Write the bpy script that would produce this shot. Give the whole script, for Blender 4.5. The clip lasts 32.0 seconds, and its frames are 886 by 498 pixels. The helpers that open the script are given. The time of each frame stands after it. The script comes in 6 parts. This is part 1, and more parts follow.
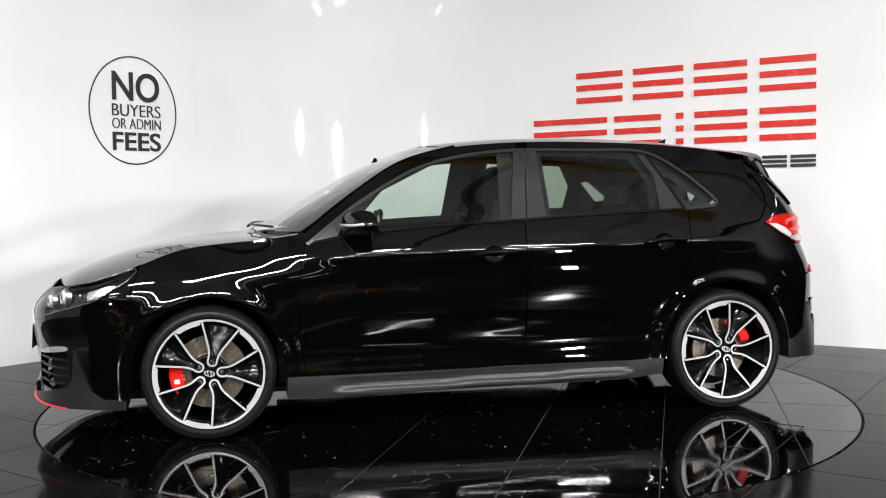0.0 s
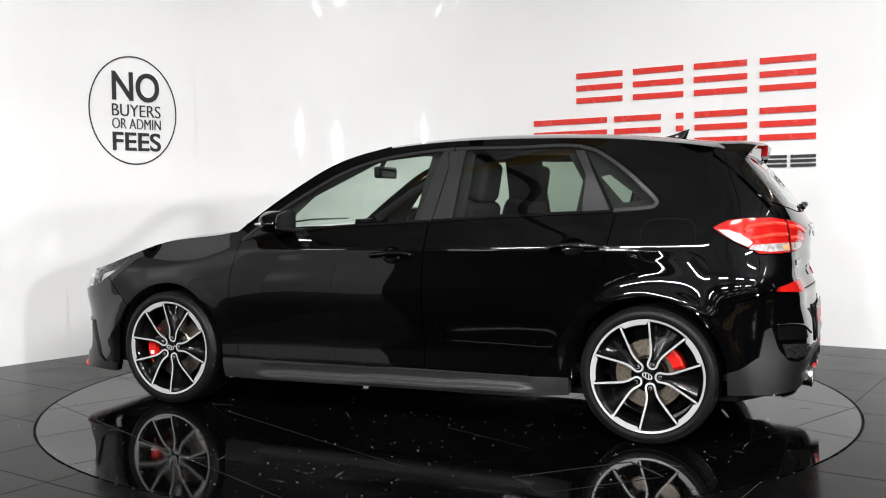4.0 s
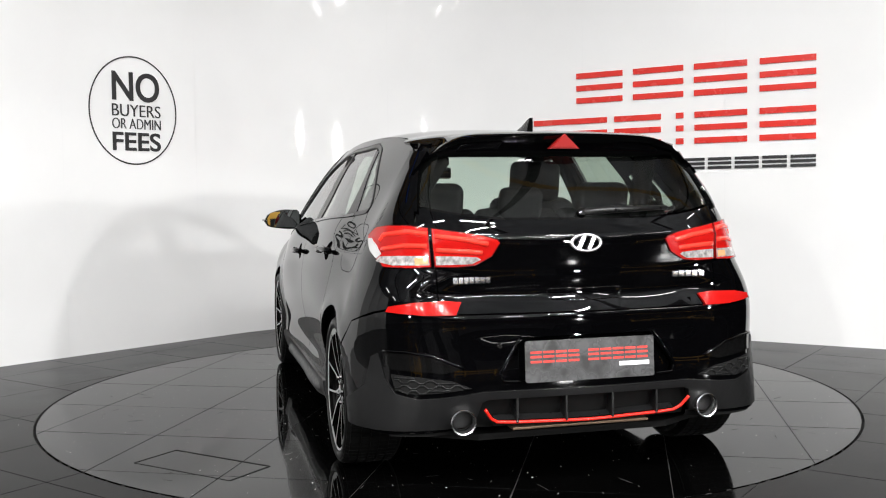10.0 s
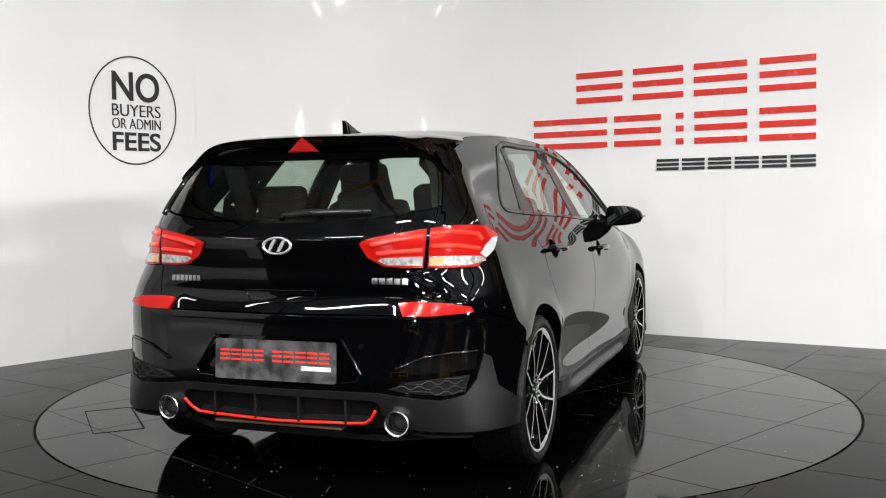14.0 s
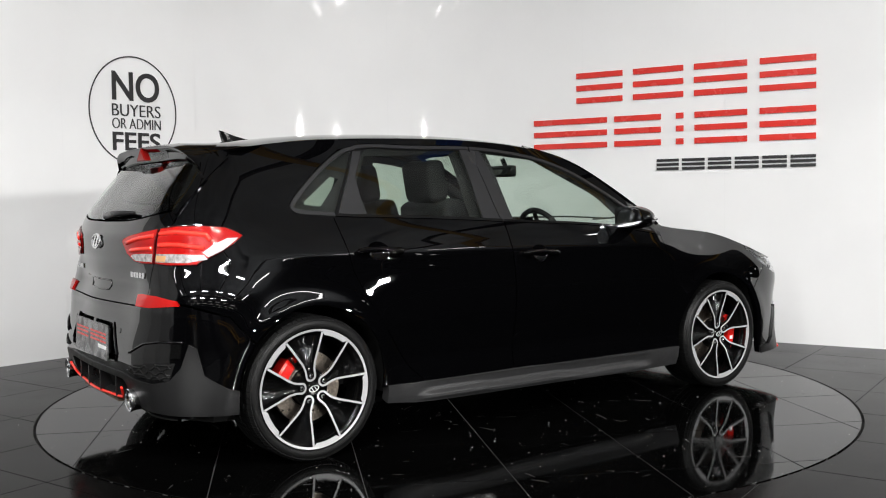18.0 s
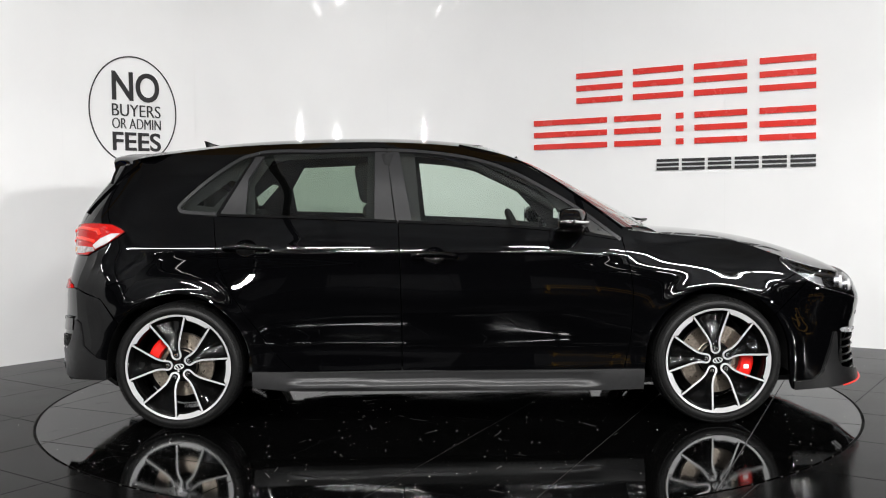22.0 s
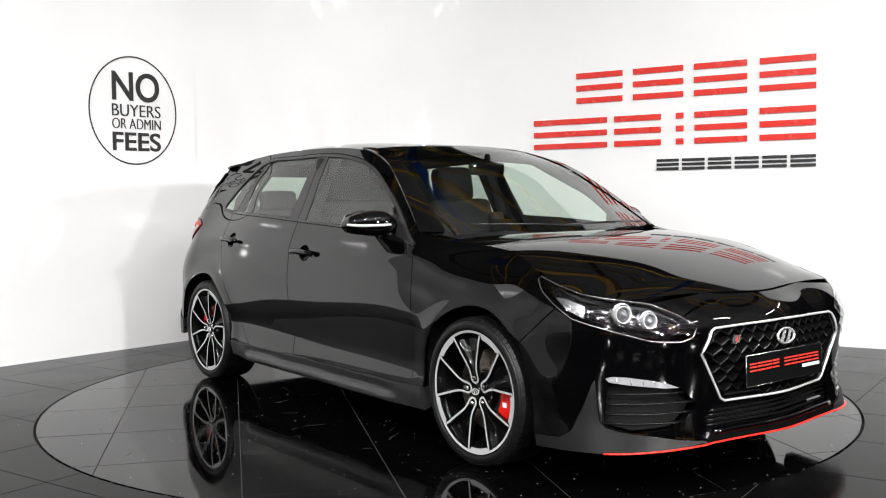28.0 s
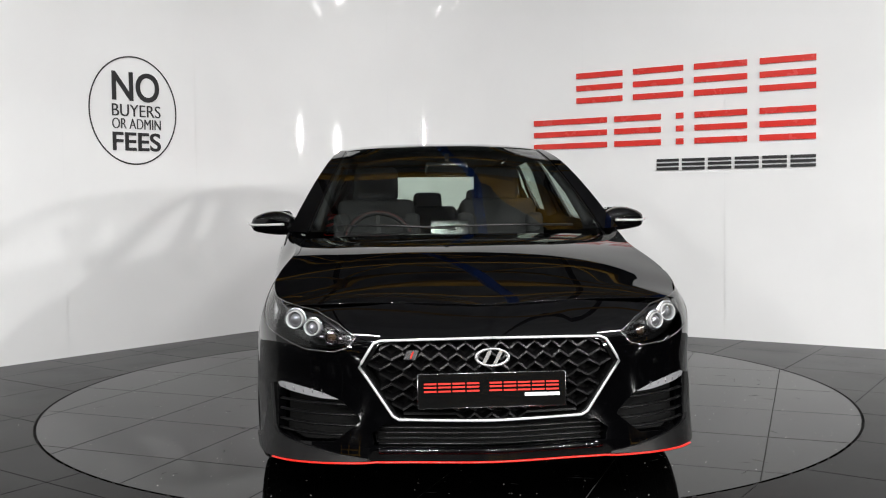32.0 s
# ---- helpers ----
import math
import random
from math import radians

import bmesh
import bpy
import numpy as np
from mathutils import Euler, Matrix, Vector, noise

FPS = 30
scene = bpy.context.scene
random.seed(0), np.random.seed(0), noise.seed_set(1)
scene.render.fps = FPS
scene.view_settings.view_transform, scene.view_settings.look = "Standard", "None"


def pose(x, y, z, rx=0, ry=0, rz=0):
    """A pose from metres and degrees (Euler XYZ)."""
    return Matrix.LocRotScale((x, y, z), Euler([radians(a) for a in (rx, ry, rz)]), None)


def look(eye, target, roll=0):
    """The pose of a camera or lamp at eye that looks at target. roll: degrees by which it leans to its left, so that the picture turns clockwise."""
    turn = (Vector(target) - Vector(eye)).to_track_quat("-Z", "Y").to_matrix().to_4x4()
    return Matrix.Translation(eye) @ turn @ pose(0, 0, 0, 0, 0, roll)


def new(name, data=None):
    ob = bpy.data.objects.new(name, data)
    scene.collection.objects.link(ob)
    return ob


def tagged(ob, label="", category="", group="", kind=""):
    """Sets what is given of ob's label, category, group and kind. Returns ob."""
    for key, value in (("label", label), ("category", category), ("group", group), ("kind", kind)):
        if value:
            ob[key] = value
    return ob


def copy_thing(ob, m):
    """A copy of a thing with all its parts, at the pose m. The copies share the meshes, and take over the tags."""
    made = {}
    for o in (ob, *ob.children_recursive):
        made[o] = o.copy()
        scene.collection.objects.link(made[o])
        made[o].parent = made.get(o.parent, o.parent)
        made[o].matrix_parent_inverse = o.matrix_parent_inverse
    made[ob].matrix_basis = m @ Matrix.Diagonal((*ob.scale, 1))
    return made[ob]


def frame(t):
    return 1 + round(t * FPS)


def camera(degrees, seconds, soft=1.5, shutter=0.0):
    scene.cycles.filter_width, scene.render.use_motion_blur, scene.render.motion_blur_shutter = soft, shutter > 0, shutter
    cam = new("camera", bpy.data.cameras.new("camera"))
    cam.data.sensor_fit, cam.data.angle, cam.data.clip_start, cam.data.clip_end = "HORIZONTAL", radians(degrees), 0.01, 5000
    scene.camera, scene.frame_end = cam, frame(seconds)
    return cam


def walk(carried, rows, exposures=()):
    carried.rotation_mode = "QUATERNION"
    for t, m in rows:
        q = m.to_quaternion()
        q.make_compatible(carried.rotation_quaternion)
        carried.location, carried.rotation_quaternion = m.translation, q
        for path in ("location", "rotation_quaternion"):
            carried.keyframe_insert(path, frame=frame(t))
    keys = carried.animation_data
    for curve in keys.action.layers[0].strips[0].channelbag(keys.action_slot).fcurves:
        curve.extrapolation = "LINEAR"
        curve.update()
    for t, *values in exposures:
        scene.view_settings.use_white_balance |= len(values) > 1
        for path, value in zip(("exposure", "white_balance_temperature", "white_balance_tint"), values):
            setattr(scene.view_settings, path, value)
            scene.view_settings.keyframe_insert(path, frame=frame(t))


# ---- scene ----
# camera: stands still in front of the turntable
EYE = Vector((0.0, -5.5687, 1.1154))
YAW, PITCH, ROLL = radians(-0.1877), radians(-2.8983), -0.6858
AHEAD = Vector((math.sin(YAW) * math.cos(PITCH), math.cos(YAW) * math.cos(PITCH), math.sin(PITCH)))
cam = camera(49.6, 32.0, soft=1.1)
EXPOSURES = [(0, 0.05), (3, 0.05), (6, 0.32), (9, 0.15), (13, 0.0), (17, -0.12), (21, -0.06), (24, 0.03), (28, 0.27), (30, -0.1), (32, -0.18)]
walk(cam, [(0, look(EYE, EYE + AHEAD, ROLL)), (32, look(EYE, EYE + AHEAD, ROLL))], exposures=EXPOSURES)

# turntable: turns clockwise at an even speed; the car stands almost on its centre
DISC_R = 2.229
TURN_0, TURN_RATE = 191.96, -8.7085
CAR_AT = Vector((-0.0016, -0.0264, 0.0))

# world: an enclosed hall, so only a breath of grey comes from outside
world = bpy.data.worlds.new("hall_air")
scene.world = world
world.use_nodes = True
world.node_tree.nodes["Background"].inputs[0].default_value = (0.9, 0.95, 1.0, 1)
world.node_tree.nodes["Background"].inputs[1].default_value = 0.02


# ---------------------------------------------------------------- lights of the hall
def lamp(x, y, z, sx, sy, watts, turn=0.0, tilt=0.0, colour=(1.0, 0.995, 0.985)):
    data = bpy.data.lights.new("hall_lamp", "AREA")
    data.shape, data.size, data.size_y, data.energy, data.color = "RECTANGLE", sx, sy, watts, colour
    ob = new("hall_lamp", data)
    ob.matrix_world = pose(x, y, z, tilt, 0, turn)
    return ob


BATTENS = []
for y, z, w in ((-12.5, 5.9, 180.0), (-9.5, 5.9, 300.0), (-6.5, 5.9, 360.0)):
    for x in (-4.6, -1.6, 1.6, 4.6):
        BATTENS.append((x + (0.6 if y == -9.5 else 0.0), y, z, 1.5, 0.07, w))
for bx, by, bz, bl, bw, w_ in BATTENS:
    lamp(bx, by, bz - 0.03, bl, bw, w_ * (0.55 if bx < -3 else 1.18 if bx < 0 else 0.80))
FAR = [(8.0, -6.0, 5.9), (8.2, -3.0, 5.9), (8.6, 0.2, 5.9), (9.0, 3.0, 5.9), (8.4, -9.0, 5.9), (6.6, -11.0, 5.9),
       (-8.0, -9.0, 5.9), (-8.4, -5.5, 5.9), (-6.4, -11.0, 5.9)]
# small flood lights low down in the side hall: place, width and height of the glowing face
FLOODS = [(10.7, -7.6, 2.8, 0.34, 0.34), (6.8, -10.9, 2.5, 0.34, 0.34), (-4.5, -12.2, 2.75, 0.18, 0.60), (14.1, 1.7, 2.75, 0.16, 0.45), (11.6, -6.4, 4.35, 0.20, 0.50), (12.0, -6.1, 3.85, 0.20, 0.26)]
FLOOD_WATTS = (370.0, 460.0, 270.0)
for (fx, fy, fz, fw_, fh_), w_ in zip(FLOODS, FLOOD_WATTS):
    aim = look(Vector((fx, fy, fz)), Vector((-0.6, 3.0, 1.6)))
    spot = lamp(fx, fy, fz, fw_, fh_, w_)
    spot.matrix_world = aim @ Matrix.Translation((0, 0, -0.08))


# ---------------------------------------------------------------- materials
def mat(name, colour, rough=0.5, metal=0.0, coat=0.0, spec=0.5, emit=None, power=0.0):
    m = bpy.data.materials.new(name)
    m.use_nodes = True
    b = m.node_tree.nodes["Principled BSDF"]
    b.inputs["Base Color"].default_value = (*colour, 1)
    b.inputs["Roughness"].default_value = rough
    b.inputs["Metallic"].default_value = metal
    b.inputs["Coat Weight"].default_value = coat
    b.inputs["Coat Roughness"].default_value = 0.02
    b.inputs["Specular IOR Level"].default_value = spec
    if emit:
        b.inputs["Emission Color"].default_value = (*emit, 1)
        b.inputs["Emission Strength"].default_value = power
    return m


def grain(m, scale, bump=0.0, dark=0.0, rough=0.0, fine=1.0, dist=0.002):
    """Two scales of noise on a material: colour, roughness and relief."""
    nt = m.node_tree
    b = nt.nodes["Principled BSDF"]
    tc = nt.nodes.new("ShaderNodeTexCoord")
    n1 = nt.nodes.new("ShaderNodeTexNoise")
    n1.inputs["Scale"].default_value, n1.inputs["Detail"].default_value = scale, 6
    n2 = nt.nodes.new("ShaderNodeTexNoise")
    n2.inputs["Scale"].default_value, n2.inputs["Detail"].default_value = scale * 14 * fine, 3
    for n in (n1, n2):
        nt.links.new(tc.outputs["Object"], n.inputs["Vector"])
    if dark:
        base = b.inputs["Base Color"].default_value[:]
        mix = nt.nodes.new("ShaderNodeMix")
        mix.data_type = "RGBA"
        mix.inputs[6].default_value = base
        mix.inputs[7].default_value = tuple(c * (1 - dark) for c in base[:3]) + (1,)
        ct = nt.nodes.new("ShaderNodeMapRange")
        ct.inputs[1].default_value, ct.inputs[2].default_value = 0.35, 0.65
        nt.links.new(n1.outputs["Fac"], ct.inputs[0])
        nt.links.new(ct.outputs[0], mix.inputs[0])
        nt.links.new(mix.outputs[2], b.inputs["Base Color"])
    if rough:
        r0 = b.inputs["Roughness"].default_value
        mr = nt.nodes.new("ShaderNodeMapRange")
        mr.inputs[1].default_value, mr.inputs[2].default_value = 0.3, 0.7
        mr.inputs[3].default_value, mr.inputs[4].default_value = max(0.0, r0 - rough), r0 + rough
        nt.links.new(n1.outputs["Fac"], mr.inputs[0])
        nt.links.new(mr.outputs[0], b.inputs["Roughness"])
    if bump:
        bp = nt.nodes.new("ShaderNodeBump")
        bp.inputs["Strength"].default_value, bp.inputs["Distance"].default_value = bump, dist
        nt.links.new(n2.outputs["Fac"], bp.inputs["Height"])
        nt.links.new(bp.outputs[0], b.inputs["Normal"])
    return m


def glass(name, tint, ior=1.75, rough=0.0):
    m = bpy.data.materials.new(name)
    m.use_nodes = True
    nt = m.node_tree
    nt.nodes.clear()
    out = nt.nodes.new("ShaderNodeOutputMaterial")
    tr = nt.nodes.new("ShaderNodeBsdfTransparent")
    tr.inputs[0].default_value = (*tint, 1)
    gl = nt.nodes.new("ShaderNodeBsdfGlossy")
    gl.inputs["Roughness"].default_value = rough
    gl.inputs[0].default_value = (1, 1, 1, 1)
    # Schlick's curve, alike from both sides of the pane
    lw = nt.nodes.new("ShaderNodeLayerWeight")
    lw.inputs[0].default_value = 0.5
    f0 = ((ior - 1) / (ior + 1)) ** 2
    pw = nt.nodes.new("ShaderNodeMath")
    pw.operation = "POWER"
    pw.inputs[1].default_value = 5.0
    fr = nt.nodes.new("ShaderNodeMath")
    fr.operation = "MULTIPLY_ADD"
    fr.inputs[1].default_value, fr.inputs[2].default_value = 1 - f0, f0
    nt.links.new(lw.outputs["Facing"], pw.inputs[0])
    nt.links.new(pw.outputs[0], fr.inputs[0])
    mx = nt.nodes.new("ShaderNodeMixShader")
    nt.links.new(fr.outputs[0], mx.inputs[0])
    nt.links.new(tr.outputs[0], mx.inputs[1])
    nt.links.new(gl.outputs[0], mx.inputs[2])
    nt.links.new(mx.outputs[0], out.inputs[0])
    return m


PAINT = mat("black_paint", (0.0008, 0.0008, 0.0010), 0.015, 0.0, 0.0, 0.48)
GLOSS = mat("gloss_black", (0.003, 0.003, 0.003), 0.08)
PLASTIC = grain(mat("grey_black_plastic", (0.007, 0.007, 0.0073), 0.34), 40, 0.15, 0.2, 0.08)
SKIRT = grain(mat("satin_grey_moulding", (0.0072, 0.0072, 0.0075), 0.40, spec=0.36), 40, 0.12, 0.2, 0.06)
SILL = grain(mat("grey_satin_sill", (0.022, 0.022, 0.0225), 0.40), 40, 0.12, 0.2, 0.06)
TRIM = grain(mat("dark_satin_trim", (0.017, 0.017, 0.018), 0.31, 0.0, 0.0, 0.40), 30, 0.0, 0.1, 0.02)
MESH = mat("satin_black_mesh", (0.0028, 0.0028, 0.0029), 0.28, spec=0.25)
MATTE = mat("matte_black", (0.004, 0.004, 0.004), 0.85, spec=0.2)
CHROME = mat("chrome", (0.75, 0.75, 0.76), 0.08, 1.0)
BRIGHT = mat("bright_satin_chrome", (0.80, 0.80, 0.81), 0.30, 0.55)
DRL = mat("running_light_lens", (0.24, 0.24, 0.25), 0.12, 0.0, 0.8)
BADGE = mat("polished_badge", (0.80, 0.80, 0.81), 0.20, 0.75)
SATIN = mat("satin_chrome", (0.55, 0.55, 0.56), 0.25, 1.0)
ALLOY = grain(mat("machined_alloy", (0.47, 0.47, 0.475), 0.33, 0.30), 90, 0.015, 0.03, 0.02)
RIM_BLACK = mat("gloss_black_rim_paint", (0.0025, 0.0025, 0.0025), 0.10, 0.0, 0.0, 0.30)
RUBBER = grain(mat("tyre_rubber", (0.0042, 0.0042, 0.0042), 0.45, spec=0.25), 30, 0.2, 0.3, 0.1)
DISC = grain(mat("brake_disc_steel", (0.42, 0.36, 0.30), 0.35, 1.0), 60, 0.1, 0.4, 0.1)
RED = mat("red_paint", (0.62, 0.012, 0.008), 0.25, 0.0, 0.5)
REDLINE = mat("red_pinstripe", (0.75, 0.02, 0.012), 0.3)
FABRIC = grain(mat("black_seat_fabric", (0.019, 0.019, 0.0195), 0.85, spec=0.2), 60, 0.4, 0.3)
DASH = grain(mat("dashboard_plastic", (0.009, 0.009, 0.0095), 0.6, spec=0.2), 80, 0.3, 0.2)
GLASS_F = glass("clear_car_glass", (0.82, 0.90, 0.84))
GLASS_R = glass("privacy_car_glass", (0.52, 0.60, 0.53))
GLASS_T = glass("rear_car_glass", (0.72, 0.80, 0.74))
LENS = glass("clear_lamp_lens", (0.95, 0.96, 0.97), 1.6)
REDLENS = mat("red_lamp_lens", (0.34, 0.006, 0.005), 0.12, 0.0, 0.05, 0.25, (1.0, 0.03, 0.02), 0.03)
WHITELENS = mat("white_lamp_lens", (0.47, 0.47, 0.47), 0.06, 0.0, 1.0)
AMBER = mat("amber_lens", (0.50, 0.28, 0.13), 0.1)
CLEAR = grain(mat("clear_grey_lens", (0.52, 0.49, 0.48), 0.10, 0.25, 0.8), 60, 0.5, 0.6, 0.05, 0.3)
MIRROR = mat("mirror_glass", (0.85, 0.87, 0.88), 0.01, 1.0)
PLATE_B = grain(mat("scuffed_plate", (0.085, 0.085, 0.087), 0.28), 16, 0.2, 0.85, 0.15, 0.5)
PLATE_K = mat("black_plate", (0.004, 0.004, 0.004), 0.10, spec=0.25)
WHITE_INK = mat("white_ink", (0.8, 0.8, 0.8), 0.4)
RED_INK = mat("red_ink", (0.62, 0.03, 0.02), 0.4)
BLACK_INK = mat("black_ink", (0.012, 0.012, 0.013), 0.45)
SIGN_RED = grain(mat("red_acrylic", (0.68, 0.035, 0.025), 0.25), 8, 0.0, 0.1, 0.05)
WALL = grain(mat("white_gloss_panel", (0.80, 0.80, 0.80), 0.06, 0.0, 0.0, 0.32), 1.2, 0.02, 0.04, 0.03, 0.3)
# wall panel with weaker light put into its colour, for the paint's reflections
WALL_DIM = grain(mat("dimmed_wall_panel", (0.30, 0.30, 0.30), 0.25, 0.0, 0.0, 0.32), 1.2, 0.02, 0.06, 0.04, 0.3)
WALL_EDGE = mat("panel_joint", (0.74, 0.74, 0.74), 0.4)
GROUT = grain(mat("grey_grout", (0.030, 0.029, 0.028), 0.85), 20, 0.3, 0.3)
TILE = grain(mat("black_polished_tile", (0.0011, 0.0011, 0.0011), 0.055, 0.0, 0.0, 0.15), 2.2, 0.012, 0.3, 0.05, 0.5)
FLOOR_TILE = grain(mat("dark_stone_tile", (0.0030, 0.0029, 0.0029), 0.13, 0.0, 0.0, 0.03), 2.0, 0.03, 0.35, 0.08, 0.5)
DUST = mat("dust_speck", (0.60, 0.59, 0.57), 0.6)
HALL_DARK = grain(mat("dark_hall_cladding", (0.007, 0.0075, 0.008), 0.8), 1.0, 0.1, 0.3)
HALL_ROOF = grain(mat("grey_roof_sheet", (0.55, 0.57, 0.60), 0.7), 1.0, 0.1, 0.3)
TUBE = mat("lamp_tube", (0.9, 0.9, 0.9), 0.4, emit=(1.0, 0.99, 0.97), power=38.0)
FLOOD = mat("flood_light_face", (0.9, 0.9, 0.9), 0.4, emit=(1.0, 0.99, 0.97), power=5.0)
TUBE_DIM = mat("old_lamp_tube", (0.9, 0.9, 0.9), 0.4, emit=(1.0, 0.98, 0.95), power=11.0)
ROLLER = grain(mat("grey_roller_slat", (0.13, 0.132, 0.137), 0.5, 0.2), 2.0, 0.05, 0.25, 0.08)
BEAM_BLUE = mat("blue_steel", (0.02, 0.12, 0.60), 0.4)
BEAM_YELLOW = mat("ochre_steel", (0.52, 0.29, 0.04), 0.5)


# ---------------------------------------------------------------- mesh helpers
def link(name, verts, faces, material, parent=None, normals=None, smooth=True, label=""):
    me = bpy.data.meshes.new(name)
    me.from_pydata([tuple(v) for v in verts], [], faces)
    mats = material if isinstance(material, (list, tuple)) else [material]
    for m in mats:
        me.materials.append(m)
    me.polygons.foreach_set("use_smooth", [smooth] * len(me.polygons))
    me.validate()
    if normals is not None and len(normals) == len(me.vertices):
        me.normals_split_custom_set_from_vertices([tuple(n) for n in normals])
    ob = new(name, me)
    if parent:
        ob.parent = parent
    if label:
        ob["label"] = label
    return ob


def part(name, bm, material, parent=None, label="", smooth=False):
    me = bpy.data.meshes.new(name)
    bm.to_mesh(me)
    bm.free()
    me.materials.append(material)
    if smooth:
        me.polygons.foreach_set("use_smooth", [True] * len(me.polygons))
    ob = new(name, me)
    if parent:
        ob.parent = parent
    if label:
        ob["label"] = label
    return ob


def box_bm(sx, sy, sz, m=None, bevel=0.0, seg=2):
    bm = bmesh.new()
    bmesh.ops.create_cube(bm, size=1.0, matrix=(m or Matrix()) @ Matrix.Diagonal((sx, sy, sz, 1)))
    if bevel:
        bmesh.ops.bevel(bm, geom=bm.edges[:], offset=bevel, segments=seg, affect="EDGES", profile=0.6)
    return bm


def lathe(profile, n=48, axis="y", name="turned", material=None, parent=None, label="", closed=False):
    """Turns a profile of (radius, along) about an axis."""
    verts, faces = [], []
    k = len(profile)
    for i in range(n):
        a = 2 * math.pi * i / n
        for r, h in profile:
            c, s = r * math.cos(a), r * math.sin(a)
            verts.append((c, h, s) if axis == "y" else (h, c, s) if axis == "x" else (c, s, h))
    for i in range(n):
        j = (i + 1) % n
        for q in range(k if closed else k - 1):
            w = (q + 1) % k
            faces.append((i * k + q, j * k + q, j * k + w, i * k + w))
    ob = link(name, verts, faces, material, parent, None, True, label)
    bm = bmesh.new()
    bm.from_mesh(ob.data)
    bmesh.ops.recalc_face_normals(bm, faces=bm.faces)
    bm.to_mesh(ob.data)
    bm.free()
    ob.data.set_sharp_from_angle(angle=radians(38))
    return ob


def prism(poly, h0, h1, place, name, material, parent=None, label="", bevel=0.0, smooth=False):
    """A flat outline pulled to a depth; place maps (a, b, h) to space."""
    bm = bmesh.new()
    low = [bm.verts.new(place(a, b, h0)) for a, b in poly]
    top = [bm.verts.new(place(a, b, h1)) for a, b in poly]
    bm.faces.new(top)
    bm.faces.new(low[::-1])
    n = len(poly)
    for i in range(n):
        j = (i + 1) % n
        bm.faces.new((low[i], low[j], top[j], top[i]))
    bmesh.ops.recalc_face_normals(bm, faces=bm.faces[:])
    if bevel:
        bmesh.ops.bevel(bm, geom=[e for e in bm.edges if e.verts[0] in top and e.verts[1] in top], offset=bevel, segments=2, affect="EDGES")
    return part(name, bm, material, parent, label, smooth)


def tube(points, r, name, material, parent=None, label="", n=8, flat=None):
    """A round bar along points; flat squeezes it in z."""
    verts, faces = [], []
    pts = [Vector(p) for p in points]
    for i, p in enumerate(pts):
        d = (pts[min(i + 1, len(pts) - 1)] - pts[max(i - 1, 0)]).normalized()
        side = d.cross(Vector((0, 0, 1)))
        side = side.normalized() if side.length > 1e-4 else Vector((1, 0, 0))
        up = side.cross(d).normalized()
        rr = r[i] if isinstance(r, (list, tuple)) else r
        for k in range(n):
            a = 2 * math.pi * k / n
            verts.append(p + side * (rr * math.cos(a)) + up * (rr * (flat or 1.0) * math.sin(a)))
    for i in range(len(pts) - 1):
        for k in range(n):
            j = (k + 1) % n
            faces.append((i * n + k, i * n + j, (i + 1) * n + j, (i + 1) * n + k))
    faces.append(tuple(range(n))[::-1])
    faces.append(tuple((len(pts) - 1) * n + k for k in range(n)))
    return link(name, verts, faces, material, parent, None, True, label)


def smooth_line(pts, n=8):
    """A Catmull-Rom line through points."""
    out = []
    p = [np.array(q, float) for q in pts]
    p = [2 * p[0] - p[1]] + p + [2 * p[-1] - p[-2]]
    for i in range(1, len(p) - 2):
        for k in range(n):
            t = k / n
            a, b, c, d = p[i - 1], p[i], p[i + 1], p[i + 2]
            out.append(0.5 * (2 * b + (c - a) * t + (2 * a - 5 * b + 4 * c - d) * t * t + (3 * b - a - 3 * c + d) * t ** 3))
    out.append(p[-2])
    return [tuple(q) for q in out]


# ---------------------------------------------------------------- display wall and hall
CORNER = Vector((-0.808, 3.741))
L_DIR, R_DIR = Vector((0.64438, 0.76471)), Vector((0.85616, -0.51671))
WALL_H = 3.3
TANGENT = 1.55
HALF = math.acos(max(-1, min(1, L_DIR.dot(R_DIR)))) / 2
BEND = TANGENT / math.tan(HALF)


def wall_point(s, inset=0.0):
    """A point along the wall's foot: s < 0 on the flat before the bend, s > 0 after it; inset towards the room."""
    arc = 2 * HALF * BEND
    a0, a1 = -arc / 2, arc / 2
    if s <= a0:
        p = CORNER + L_DIR * (-TANGENT + (s - a0))
        n = Vector((L_DIR.y, -L_DIR.x))
    elif s >= a1:
        p = CORNER + R_DIR * (TANGENT + (s - a1))
        n = Vector((R_DIR.y, -R_DIR.x))
    else:
        start = CORNER - L_DIR * TANGENT
        n0 = Vector((L_DIR.y, -L_DIR.x))
        c = start + n0 * BEND
        ang = (s - a0) / BEND
        n = Matrix.Rotation(-ang, 2) @ n0
        p = c - n * BEND
    return p + n * inset, n


ARC = 2 * HALF * BEND


def s_left(d):
    return d + TANGENT - ARC / 2 if d < -TANGENT else -ARC / 2


def s_right(d):
    return d - TANGENT + ARC / 2


